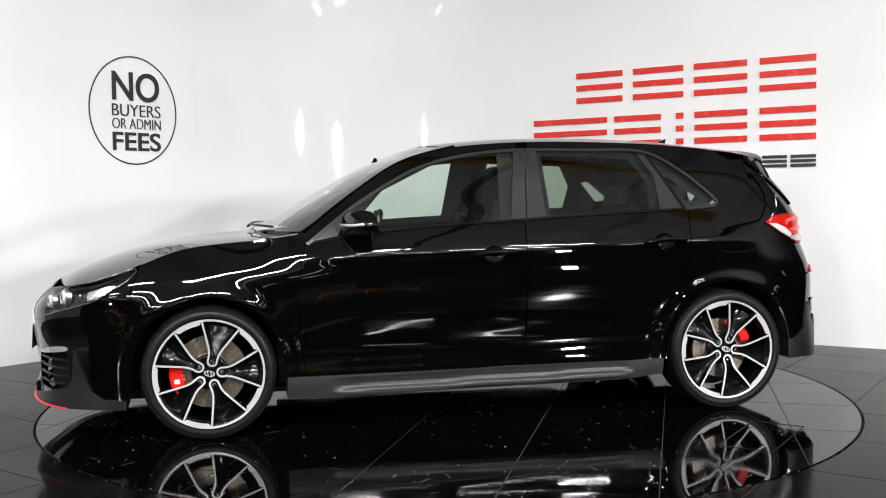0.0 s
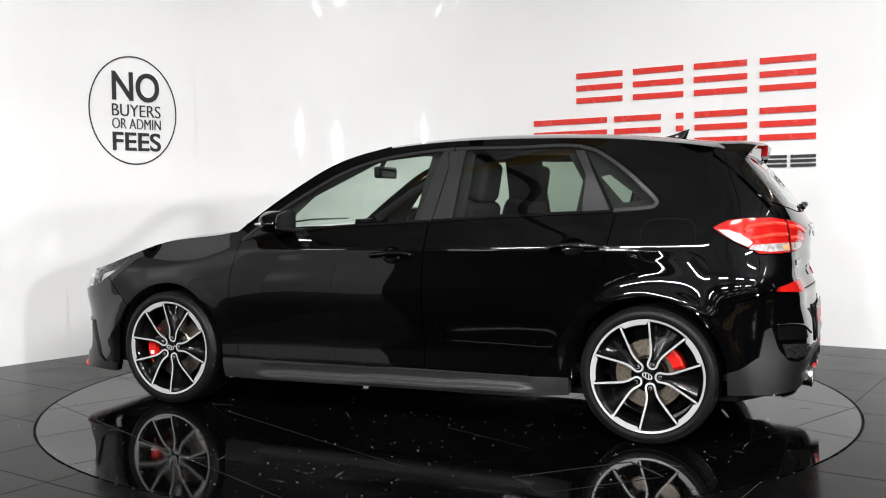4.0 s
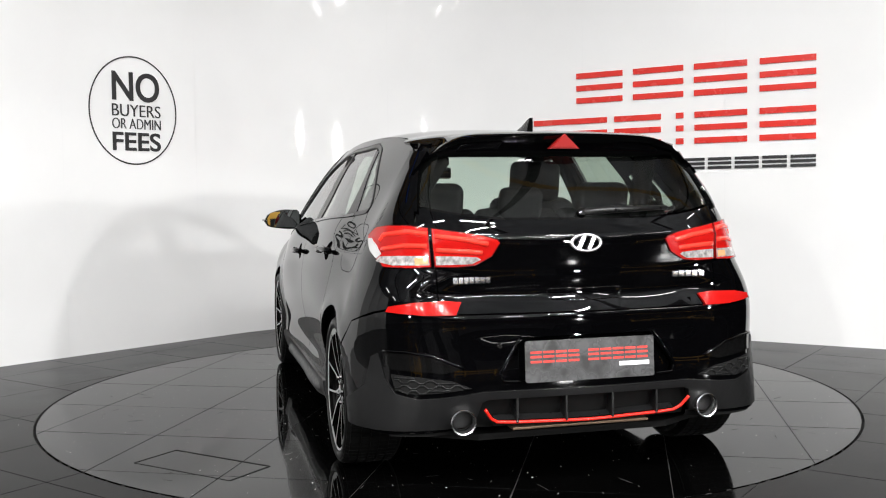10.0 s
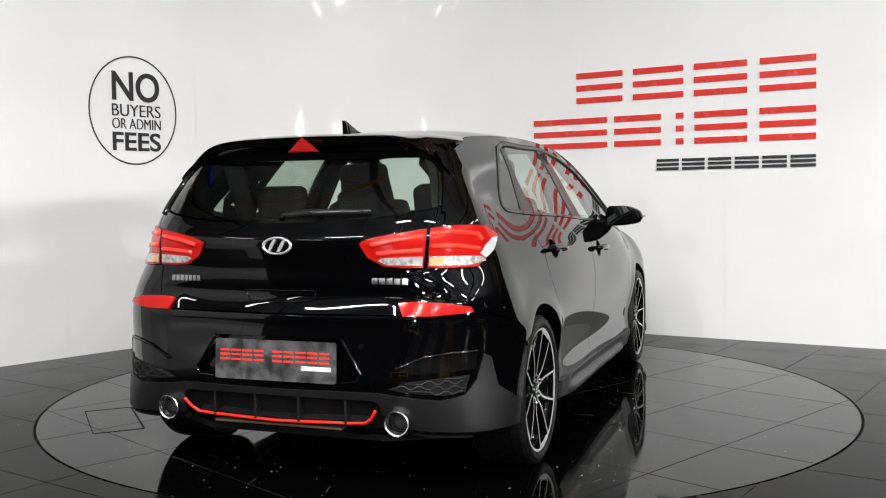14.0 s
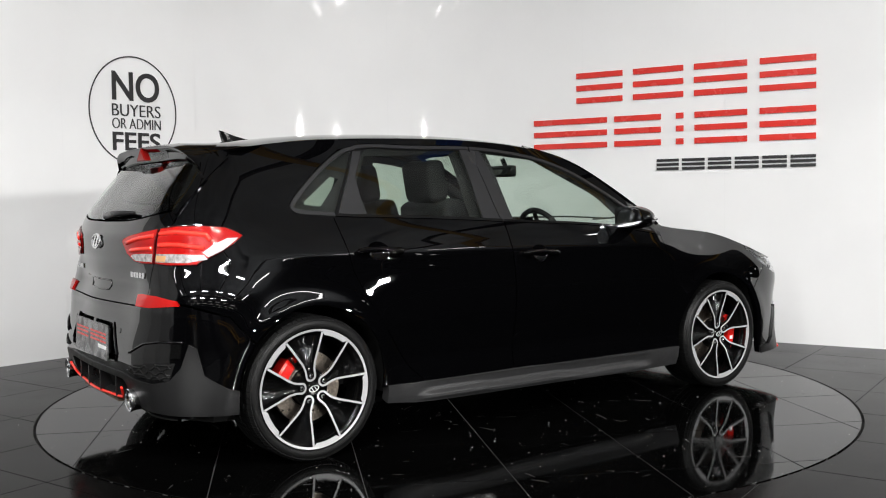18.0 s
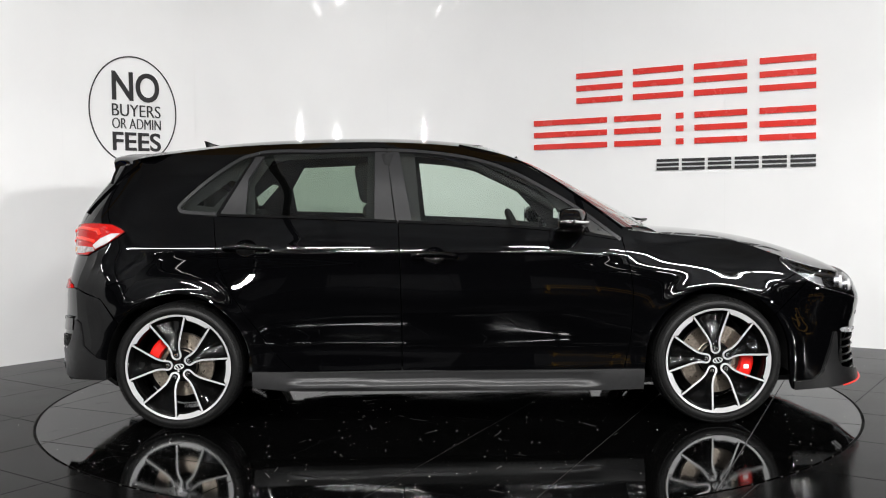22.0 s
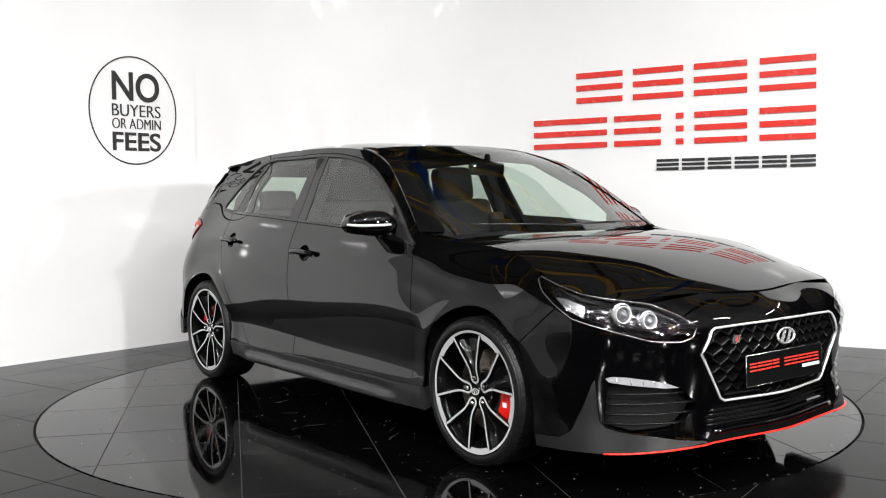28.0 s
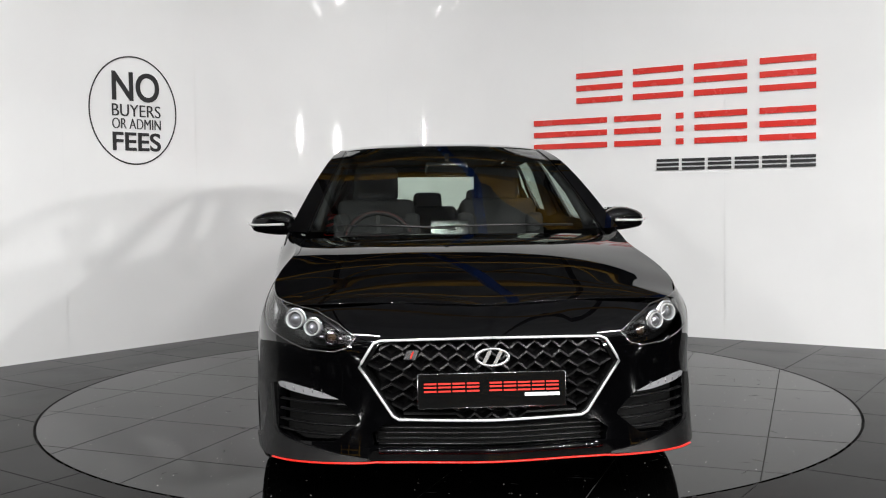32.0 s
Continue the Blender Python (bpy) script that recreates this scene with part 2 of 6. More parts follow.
def display_wall():
    wall = tagged(new("wall_display"), "glossy white panelled display wall with a rounded corner", "wall", kind="structure")
    seams = [s_left(-5.45), s_left(-4.25), s_left(-3.05), s_left(-1.9)]
    b = s_right(2.30)
    step = (b - seams[-1]) / 2
    seams += [seams[-1] + step, b, s_right(3.49), s_right(4.69), s_right(5.89)]
    for a, c in zip(seams, seams[1:]):
        n = max(2, int((c - a) / 0.06)) if a < ARC / 2 and c > -ARC / 2 else 2
        ss = [a + 0.002 + (c - a - 0.004) * i / n for i in range(n + 1)]
        verts, faces, norms = [], [], []
        for s in ss:
            for z in (0.0, WALL_H):
                p, nn = wall_point(s)
                verts.append((p.x, p.y, z))
                norms.append((nn.x, nn.y, 0))
        for s in ss:
            for z in (0.0, WALL_H):
                p, nn = wall_point(s, -0.03)
                verts.append((p.x, p.y, z))
                norms.append((-nn.x, -nn.y, 0))
        k = len(ss) * 2
        for i in range(n):
            faces.append((2 * i, 2 * i + 1, 2 * i + 3, 2 * i + 2)[::-1])
            faces.append((k + 2 * i, k + 2 * i + 1, k + 2 * i + 3, k + 2 * i + 2))
            faces.append((2 * i + 1, k + 2 * i + 1, k + 2 * i + 3, 2 * i + 3))
        link("wall_panel", verts, faces, WALL, wall, norms)
    # backing behind the joints
    verts, faces = [], []
    ss = [seams[0] + (seams[-1] - seams[0]) * i / 80 for i in range(81)]
    for s in ss:
        for z in (0.0, WALL_H):
            p, nn = wall_point(s, -0.004)
            verts.append((p.x, p.y, z))
    for i in range(80):
        faces.append((2 * i, 2 * i + 2, 2 * i + 3, 2 * i + 1))
    link("wall_backing", verts, faces, WALL_EDGE, wall)
    # added, out of view: the left flat turns towards the hall and runs on
    p0, n0 = wall_point(seams[0])
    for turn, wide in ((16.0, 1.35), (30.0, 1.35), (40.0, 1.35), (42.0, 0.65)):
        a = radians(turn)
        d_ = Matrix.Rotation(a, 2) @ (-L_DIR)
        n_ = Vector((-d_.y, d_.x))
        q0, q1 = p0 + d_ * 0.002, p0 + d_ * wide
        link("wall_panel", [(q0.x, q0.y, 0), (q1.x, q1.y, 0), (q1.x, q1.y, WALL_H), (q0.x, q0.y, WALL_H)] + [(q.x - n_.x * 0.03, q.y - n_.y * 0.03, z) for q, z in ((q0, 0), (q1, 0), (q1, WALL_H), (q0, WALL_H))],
             [(0, 1, 2, 3), (7, 6, 5, 4), (3, 2, 6, 7), (1, 5, 6, 2), (0, 3, 7, 4)], WALL_DIM, wall, smooth=False, label="unseen added wall panel, greyed to stand for weaker light")
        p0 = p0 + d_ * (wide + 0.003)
    return wall


display_wall()


def wall_place(side):
    """Maps (along the wall from its corner, height, depth off the wall) to space."""
    d = L_DIR if side == "left" else R_DIR
    n = Vector((d.y, -d.x))

    def place(a, b, h):
        p = CORNER + d * a + n * h
        return (p.x, p.y, b)
    return place, d, n


def wall_text(words, s0, s1, z0, z1, weight, parent):
    place, d, n = wall_place("left")
    cu = bpy.data.curves.new("lettering", "FONT")
    cu.body, cu.size, cu.extrude, cu.offset = words, 1.0, 0.004, weight
    cu.materials.append(BLACK_INK)
    ob = new("lettering", cu)
    bpy.context.view_layer.update()
    xs = [c[0] for c in ob.bound_box]
    ys = [c[1] for c in ob.bound_box]
    kx, ky = (s1 - s0) / (max(xs) - min(xs)), (z1 - z0) / (max(ys) - min(ys))
    o = Vector(place(s0 - min(xs) * kx, z0 - min(ys) * ky, 0.006))
    m = Matrix(((d.x * kx, 0, n.x, o.x), (d.y * kx, 0, n.y, o.y), (0, ky, 0, o.z), (0, 0, 0, 1)))
    me = bpy.data.meshes.new_from_object(ob)
    me.transform(m)
    if m.determinant() < 0:
        me.flip_normals()
    bpy.data.objects.remove(ob)
    t = new("lettering", me)
    t.parent = parent
    return t


def fees_sign():
    sign = tagged(new("round_wall_sign"), "round black-outlined no buyers fees sign on white wall", "sign")
    place, d, n = wall_place("left")
    verts, faces = [], []
    cs, cz, rs, rz = -2.462, 1.834, 0.379, 0.416
    N = 96
    for i in range(N):
        a = 2 * math.pi * i / N
        for k, h in ((1.0, 0.003), (1.0, 0.006), (0.974, 0.006), (0.974, 0.003)):
            verts.append(place(cs + rs * k * math.cos(a), cz + rz * k * math.sin(a), h))
    for i in range(N):
        j = (i + 1) % N
        for k in range(3):
            faces.append((4 * i + k, 4 * i + k + 1, 4 * j + k + 1, 4 * j + k))
    link("ring", verts, faces, BLACK_INK, sign, smooth=False)
    wall_text("NO", -2.645, -2.238, 1.905, 2.128, 0.014, sign)
    wall_text("BUYERS", -2.650, -2.232, 1.788, 1.880, -0.010, sign)
    wall_text("OR ADMIN", -2.650, -2.232, 1.693, 1.772, -0.014, sign)
    wall_text("FEES", -2.650, -2.236, 1.525, 1.668, 0.014, sign)
    return sign


fees_sign()


def bar_sign():
    """The dealer's name as plain bars, a stack of three for each letter."""
    sign = tagged(new("dealer_wall_sign"), "raised red and black dealer sign on white wall", "sign")
    place, d, n = wall_place("right")

    def bars(s0, s1, z0, z1, t, material, name="bar"):
        for k in range(3):
            zc = z0 + (z1 - z0 - t) * k / 2
            prism([(s0, zc), (s1, zc), (s1, zc + t), (s0, zc + t)], 0.0, 0.014, place, name, material, sign)
    for s0, s1 in ((2.25, 2.656), (2.748, 3.163), (3.25, 3.661), (3.755, 4.162)):
        bars(s0, s1, 1.915, 2.167, 0.046, SIGN_RED)
    for s0, s1 in ((1.853, 2.52), (2.586, 2.98), (3.105, 3.165), (3.255, 3.662), (3.756, 4.164)):
        bars(s0, s1, 1.541, 1.791, 0.046, SIGN_RED)
    for k in range(6):
        s0 = 2.947 + k * 0.2075
        bars(s0, s0 + 0.180, 1.337, 1.427, 0.022, BLACK_INK)
    return sign


bar_sign()


X0, X1, Y0, Y1, HZ = -10.0, 24.0, -22.0, 7.0, 6.2
XC = (X0 + X1) / 2


def hall():
    for name, m, s in (("wall_south", (XC, Y0 - 0.1, HZ / 2), (X1 - X0, 0.2, HZ)), ("wall_west", (X0 - 0.1, (Y0 + Y1) / 2, HZ / 2), (0.2, Y1 - Y0, HZ)),
                       ("wall_east", (X1 + 0.1, (Y0 + Y1) / 2, HZ / 2), (0.2, Y1 - Y0, HZ)), ("wall_north", (XC, Y1 + 0.1, HZ / 2), (X1 - X0, 0.2, HZ))):
        tagged(part(name, box_bm(*s, Matrix.Translation(m)), HALL_DARK), "dark profiled cladding wall of the hall", "wall", kind="structure")
    tagged(part("ceiling", box_bm(X1 - X0, Y1 - Y0, 0.2, Matrix.Translation((XC, (Y0 + Y1) / 2, HZ + 0.1))), HALL_ROOF), "grey profiled hall ceiling", "ceiling", kind="structure")
    for i, y in enumerate((-17.0, -10.0, -2.0, 2.2)):
        b = tagged(part("roof_beam", box_bm(X1 - X0, 0.16, 0.3, Matrix.Translation((XC, y, 5.3)), 0.01), BEAM_YELLOW if i > 1 else HALL_DARK),
                   "painted steel roof beam of the hall", "beam", "roof beams")
    for i, x in enumerate((-6.0, -2.0, 2.0, 6.0)):
        tagged(part("roof_purlin", box_bm(0.1, Y1 - Y0, 0.14, Matrix.Translation((x, (Y0 + Y1) / 2, 5.55)), 0.01), HALL_DARK),
               "dark steel purlin under the hall roof", "beam", "roof beams")
    # braced trusses over the display
    for y in (0.6, 3.2, 5.6):
        tr = tagged(new("roof_truss"), "ochre painted lattice roof truss", "truss", "roof trusses")
        tr.location = (0, y, 0)
        for z in (4.55, 5.45):
            part("chord", box_bm(18.0, 0.07, 0.07, Matrix.Translation((0, 0, z))), BEAM_YELLOW, tr)
        for k in range(15):
            x0 = -8.4 + 1.2 * k
            s = 1 if k % 2 else -1
            tube([(x0 - 0.6, 0, 5.0 - 0.42 * s), (x0 + 0.6, 0, 5.0 + 0.42 * s)], 0.03, "brace", BEAM_YELLOW, tr, "", 6)
    for x, a in ((0.3, 12.0), (-3.4, -8.0), (3.6, -14.0)):
        tagged(part("wind_brace", box_bm(0.13, 7.6, 0.13, pose(x, 2.9, 4.75, 0, 0, a), 0.008), BEAM_BLUE), "blue painted steel wind brace", "beam", "roof beams")
    # ribbed roller doors in the far wall, ochre guard rails before them: invented for reflections
    door = None
    for x in (-7.0, -1.5, 4.0, 9.5, 15.0):
        m_ = pose(x, Y0, 0)
        if door is None:
            door = tagged(new("reflected_door"), "unseen grey ribbed roller door, added for reflections", "door", "roller doors")
            for k in range(16):
                part("slat", box_bm(3.2, 0.04, 0.215, Matrix.Translation((0, 0.03, 0.12 + 0.22 * k)), 0.008), ROLLER, door)
            for s in (-1, 1):
                part("guide", box_bm(0.12, 0.09, 3.7, Matrix.Translation((1.66 * s, 0.045, 1.85))), ROLLER, door)
            door.matrix_world = m_
        else:
            copy_thing(door, m_)
    rail = None
    for x, y, a in ((-5.2, -12.5, 20.0), (3.5, -13.0, -6.0), (11.5, -9.0, 70.0)):
        if rail is None:
            rail = tagged(new("reflected_rail"), "unseen ochre guard rail on the floor, added for reflections", "guard rail", "guard rails")
            for z in (0.42, 0.85):
                part("rail", box_bm(3.4, 0.06, 0.14, Matrix.Translation((0, 0, z)), 0.02), BEAM_YELLOW, rail)
            for s in (-1.6, 0.0, 1.6):
                part("post", box_bm(0.09, 0.09, 0.95, Matrix.Translation((s, 0.07, 0.475)), 0.01), BEAM_YELLOW, rail)
            rail.matrix_world = pose(x, y, 0, 0, 0, a)
        else:
            copy_thing(rail, pose(x, y, 0, 0, 0, a))
    # far battens across the side hall, seen in the gloss of the wall and the paint
    far = None
    for bx, by, bz in FAR:
        if far is None:
            far = part("side_batten", box_bm(0.16, 1.8, 0.06, None, 0.01), WHITE_INK)
            tagged(far, "long glowing batten light under the side hall roof", "lamp", "side batten lights")
            part("tube", box_bm(0.10, 1.7, 0.04, Matrix.Translation((0, 0, -0.05)), 0.01), TUBE, far, "glowing lamp tube")
            part("rod", box_bm(0.012, 0.012, HZ - bz, Matrix.Translation((0, 0.5, (HZ - bz) / 2))), SATIN, far)
            far.location = (bx, by, bz)
        else:
            copy_thing(far, pose(bx, by, bz))
    for fx, fy, fz, fw_, fh_ in FLOODS:
        fl = tagged(part("flood_light", box_bm(fw_ + 0.06, 0.10, fh_ + 0.06, None, 0.012), MATTE), "black flood light hung on a rod in the side hall", "lamp", "flood lights")
        part("glowing_face", box_bm(fw_, 0.012, fh_, Matrix.Translation((0, 0.054, 0)), 0.004), FLOOD, fl, "glowing lamp face")
        part("rod", box_bm(0.014, 0.014, HZ - fz - fh_ / 2 - 0.03, Matrix.Translation((0, 0, (HZ - fz + fh_ / 2 + 0.03) / 2))), SATIN, fl)
        fl.matrix_world = pose(fx, fy, fz, 0, 0, math.degrees(math.atan2(fx + 0.6, 3.0 - fy)))
    # older, weaker battens further down the hall
    old = None
    for k, (ox, oy) in enumerate([(x_ + (1.0 if y_ == -17.0 else 0.0), y_) for y_ in (-14.5, -17.0, -19.5) for x_ in (-7.0, -4.4, -1.8, 0.8, 3.4, 6.0, 8.6)]):
        if old is None:
            old = part("old_batten", box_bm(1.56, 0.16, 0.06, None, 0.01), WHITE_INK)
            tagged(old, "dim slim batten light under the hall roof", "lamp", "old batten lights")
            part("tube", box_bm(1.46, 0.07, 0.03, Matrix.Translation((0, 0, -0.047)), 0.008), TUBE_DIM, old, "glowing lamp tube")
            part("rod", box_bm(0.012, 0.012, HZ - 5.93, Matrix.Translation((0.5, 0, (HZ - 5.87) / 2))), SATIN, old)
            old.location = (ox, oy, 5.9)
        else:
            copy_thing(old, pose(ox, oy, 5.9))
    proto = None
    for bx, by, bz in [q[:3] for q in BATTENS]:
        if proto is None:
            proto = part("batten_light", box_bm(1.56, 0.2, 0.07, None, 0.01), WHITE_INK)
            tagged(proto, "slim white batten light hung under the roof", "lamp", "batten lights")
            proto.location = (bx, by, bz + 0.04)
            part("tube", box_bm(1.46, 0.06, 0.02, Matrix.Translation((0, 0, -0.052)), 0.006), TUBE, proto, "glowing lamp tube")
            part("rod", box_bm(0.012, 0.012, HZ - bz - 0.075, Matrix.Translation((0.5, 0, (HZ - bz) / 2 - 0.0))), SATIN, proto)
        else:
            copy_thing(proto, pose(bx, by, bz + 0.04))


hall()


# ---------------------------------------------------------------- floor and turntable
def round_cut(poly, r, inside):
    """The part of a convex outline inside or outside a circle round the origin."""
    dense = []
    for i, a in enumerate(poly):
        b = poly[(i + 1) % len(poly)]
        for k in range(60):
            t = k / 60
            dense.append((a[0] + (b[0] - a[0]) * t, a[1] + (b[1] - a[1]) * t))
    keep = [(math.hypot(*p) < r) == inside for p in dense]
    if all(keep):
        return poly
    if not any(keep):
        return None
    n = len(dense)
    start = next(i for i in range(n) if keep[i] and not keep[i - 1])
    run = []
    i = start
    while keep[i % n]:
        run.append(dense[i % n])
        i += 1
        if i - start >= n:
            break
    a1, a0 = math.atan2(run[-1][1], run[-1][0]), math.atan2(run[0][1], run[0][0])
    d = (a0 - a1 + math.pi) % (2 * math.pi) - math.pi
    arc = [(r * math.cos(a1 + d * k / 10), r * math.sin(a1 + d * k / 10)) for k in range(11)]
    slim = [p for k, p in enumerate(run) if (start + k) % 12 == 0 or k in (0, len(run) - 1)]
    return slim + arc


def tile_mesh(poly, z=0.0, depth=0.012, edge=0.0012):
    cx = sum(p[0] for p in poly) / len(poly)
    cy = sum(p[1] for p in poly) / len(poly)
    n = len(poly)
    top = []
    for x, y in poly:
        d = math.hypot(x - cx, y - cy) or 1
        top.append((x - (x - cx) / d * edge, y - (y - cy) / d * edge, z))
    verts = top + [(x, y, z - edge) for x, y in poly] + [(x, y, z - depth) for x, y in poly]
    faces = [tuple(range(n))]
    for i in range(n):
        j = (i + 1) % n
        faces.append((i, n + i, n + j, j))
        faces.append((n + i, 2 * n + i, 2 * n + j, n + j))
    return verts, faces


def tiles(angle, off_a, off_b, r, inside, reach, parent, material, bounds=None):
    """Square 0.6 m tiles; the joints lie off_a and off_b from the centre."""
    ca, sa = math.cos(radians(angle)), math.sin(radians(angle))
    k = int(reach / 0.6) + 2
    rest_v, rest_f, count = [], [], 0
    cells = [(i, j) for i in range(-k, k) for j in range(-k, k)]
    cells.sort(key=lambda c: (c[0] + 0.5) ** 2 + (c[1] + 0.5) ** 2)
    for i, j in cells:
        g = 0.0016
        a0, b0 = off_b + 0.6 * i + g, off_a + 0.6 * j + g
        a1, b1 = a0 + 0.6 - 2 * g, b0 + 0.6 - 2 * g
        sq = [(ca * a - sa * b, sa * a + ca * b) for a, b in ((a0, b0), (a1, b0), (a1, b1), (a0, b1))]
        if bounds and not all(bounds(*p) for p in sq):
            continue
        poly = round_cut(sq, r, inside)
        if not poly or len(poly) < 3:
            continue
        v, f = tile_mesh(poly, 0.0 + random.uniform(-0.0004, 0.0))
        if count < 290:
            link("floor_tile", v, f, material, parent, smooth=False)
            count += 1
        else:
            o = len(rest_v)
            rest_v += v
            rest_f += [tuple(q + o for q in face) for face in f]
    if rest_v:
        link("floor_tiles", rest_v, rest_f, material, parent, smooth=False)["kind"] = "stuff"


def in_hall(x, y):
    return X0 + 0.05 < x < X1 - 0.05 and Y0 + 0.05 < y < Y1 - 0.05


floor_ob = tagged(part("floor", box_bm(X1 - X0, Y1 - Y0, 0.1, Matrix.Translation((XC, (Y0 + Y1) / 2, -0.062 - 0.02))), GROUT), "dark tiled showroom floor with thin joints", "floor", kind="structure")
tiles(55.5, -2.06 + 2.4, 0.03, DISC_R + 0.007, False, 15.5, floor_ob, FLOOR_TILE, in_hall)
# grout bed just below the tiles, open under the turntable
lathe([(DISC_R + 0.006, -0.03), (DISC_R + 0.006, -0.0025), (16.0, -0.0025)], 128, "z", "grout_bed", GROUT, floor_ob)

turntable = tagged(new("turntable"), "round motorised turntable paved with black polished tiles", "turntable")
tiles(64.5, -0.56, 0.0, DISC_R - 0.006, True, 2.4, turntable, TILE)
lathe([(0.001, -0.0022), (DISC_R - 0.006, -0.0022), (DISC_R - 0.006, -0.029)], 128, "z", "deck", GROUT, turntable)


def specks(name, n, r0, r1, material, label, parent=None, seed=3):
    rnd = random.Random(seed)
    verts, faces = [], []
    for _ in range(n):
        r, a = math.sqrt(rnd.uniform(r0 * r0, r1 * r1)), rnd.uniform(0, 2 * math.pi)
        x, y, s = r * math.cos(a), r * math.sin(a), rnd.uniform(0.0010, 0.0036) * rnd.uniform(0.5, 1.2)
        o = len(verts)
        t = rnd.uniform(0, 6)
        for q in range(5):
            verts.append((x + s * math.cos(t + q * 1.257), y + s * math.sin(t + q * 1.257), 0.0008))
        verts.append((x, y, 0.0008 + s * 0.5))
        faces += [(o + q, o + (q + 1) % 5, o + 5) for q in range(5)]
    ob = link(name, verts, faces, material, parent, smooth=False)
    if parent:
        tagged(ob, kind="stuff")
    else:
        tagged(ob, label, "dust", kind="stuff")
    return ob


specks("dust_specks", 760, 0.0, DISC_R - 0.02, DUST, "fine pale dust specks on the polished tiles", turntable, 5)
specks("floor_dust", 200, DISC_R + 0.03, 4.2, DUST, "fine pale dust specks on the floor", None, 9)


def scuffs(name, n, r1, material, parent, seed):
    """Faint curved wipe and tyre marks lying on the tiles."""
    rnd = random.Random(seed)
    verts, faces = [], []
    for _ in range(n):
        r, a = r1 * math.sqrt(rnd.uniform(0.05, 1)), rnd.uniform(0, 2 * math.pi)
        x, y, t = r * math.cos(a), r * math.sin(a), rnd.uniform(0, 6.283)
        ln, w, bend = rnd.uniform(0.02, 0.09) * rnd.uniform(0.4, 1.6), rnd.uniform(0.0008, 0.0028), rnd.uniform(-6, 6)
        k = 5
        o = len(verts)
        for i in range(k + 1):
            f = i / k
            tt = t + bend * ln * (f - 0.5)
            ww = w * math.sin(math.pi * (0.08 + 0.84 * f)) * rnd.uniform(0.5, 1.3)
            verts += [(x - math.sin(tt) * ww, y + math.cos(tt) * ww, 0.0006), (x + math.sin(tt) * ww, y - math.cos(tt) * ww, 0.0006)]
            x, y = x + ln / k * math.cos(tt), y + ln / k * math.sin(tt)
        faces += [(o + 2 * i, o + 2 * i + 1, o + 2 * i + 3, o + 2 * i + 2) for i in range(k)]
    tagged(link(name, verts, faces, material, parent, smooth=False), kind="stuff")


SCUFF = mat("dried_smear", (0.05, 0.05, 0.05), 0.5)
scuffs("scuff_marks", 110, DISC_R - 0.1, SCUFF, turntable, 21)


def access_hatch():
    """A flush service hatch let into the deck: a rectangle of thin dark joint."""
    c, e, f = Vector((-1.201, 1.413)), Vector((-0.714, -0.700)), Vector((0.700, -0.714))
    a, b = 0.277, 0.120
    for k, (d, n, ln, off, w) in enumerate(((e, f, a, b, 0.0045), (e, f, a, -b, 0.0022), (f, e, b, a, 0.0045), (f, e, b, -a, 0.0022))):
        m = c + n * off
        p = [m + d * ln * s_ + n * w * q for s_, q in ((-1, -1), (1, -1), (1, 1), (-1, 1))]
        z = 0.0009 + 0.0003 * (k // 2)
        link("hatch_joint", [(v.x, v.y, z) for v in p] + [(v.x, v.y, -0.002) for v in p], [(0, 1, 2, 3), (0, 4, 5, 1), (1, 5, 6, 2), (2, 6, 7, 3), (3, 7, 4, 0)], MATTE, turntable, smooth=False, label="dark joint of a service hatch")


access_hatch()
from mathutils.geometry import delaunay_2d_cdt

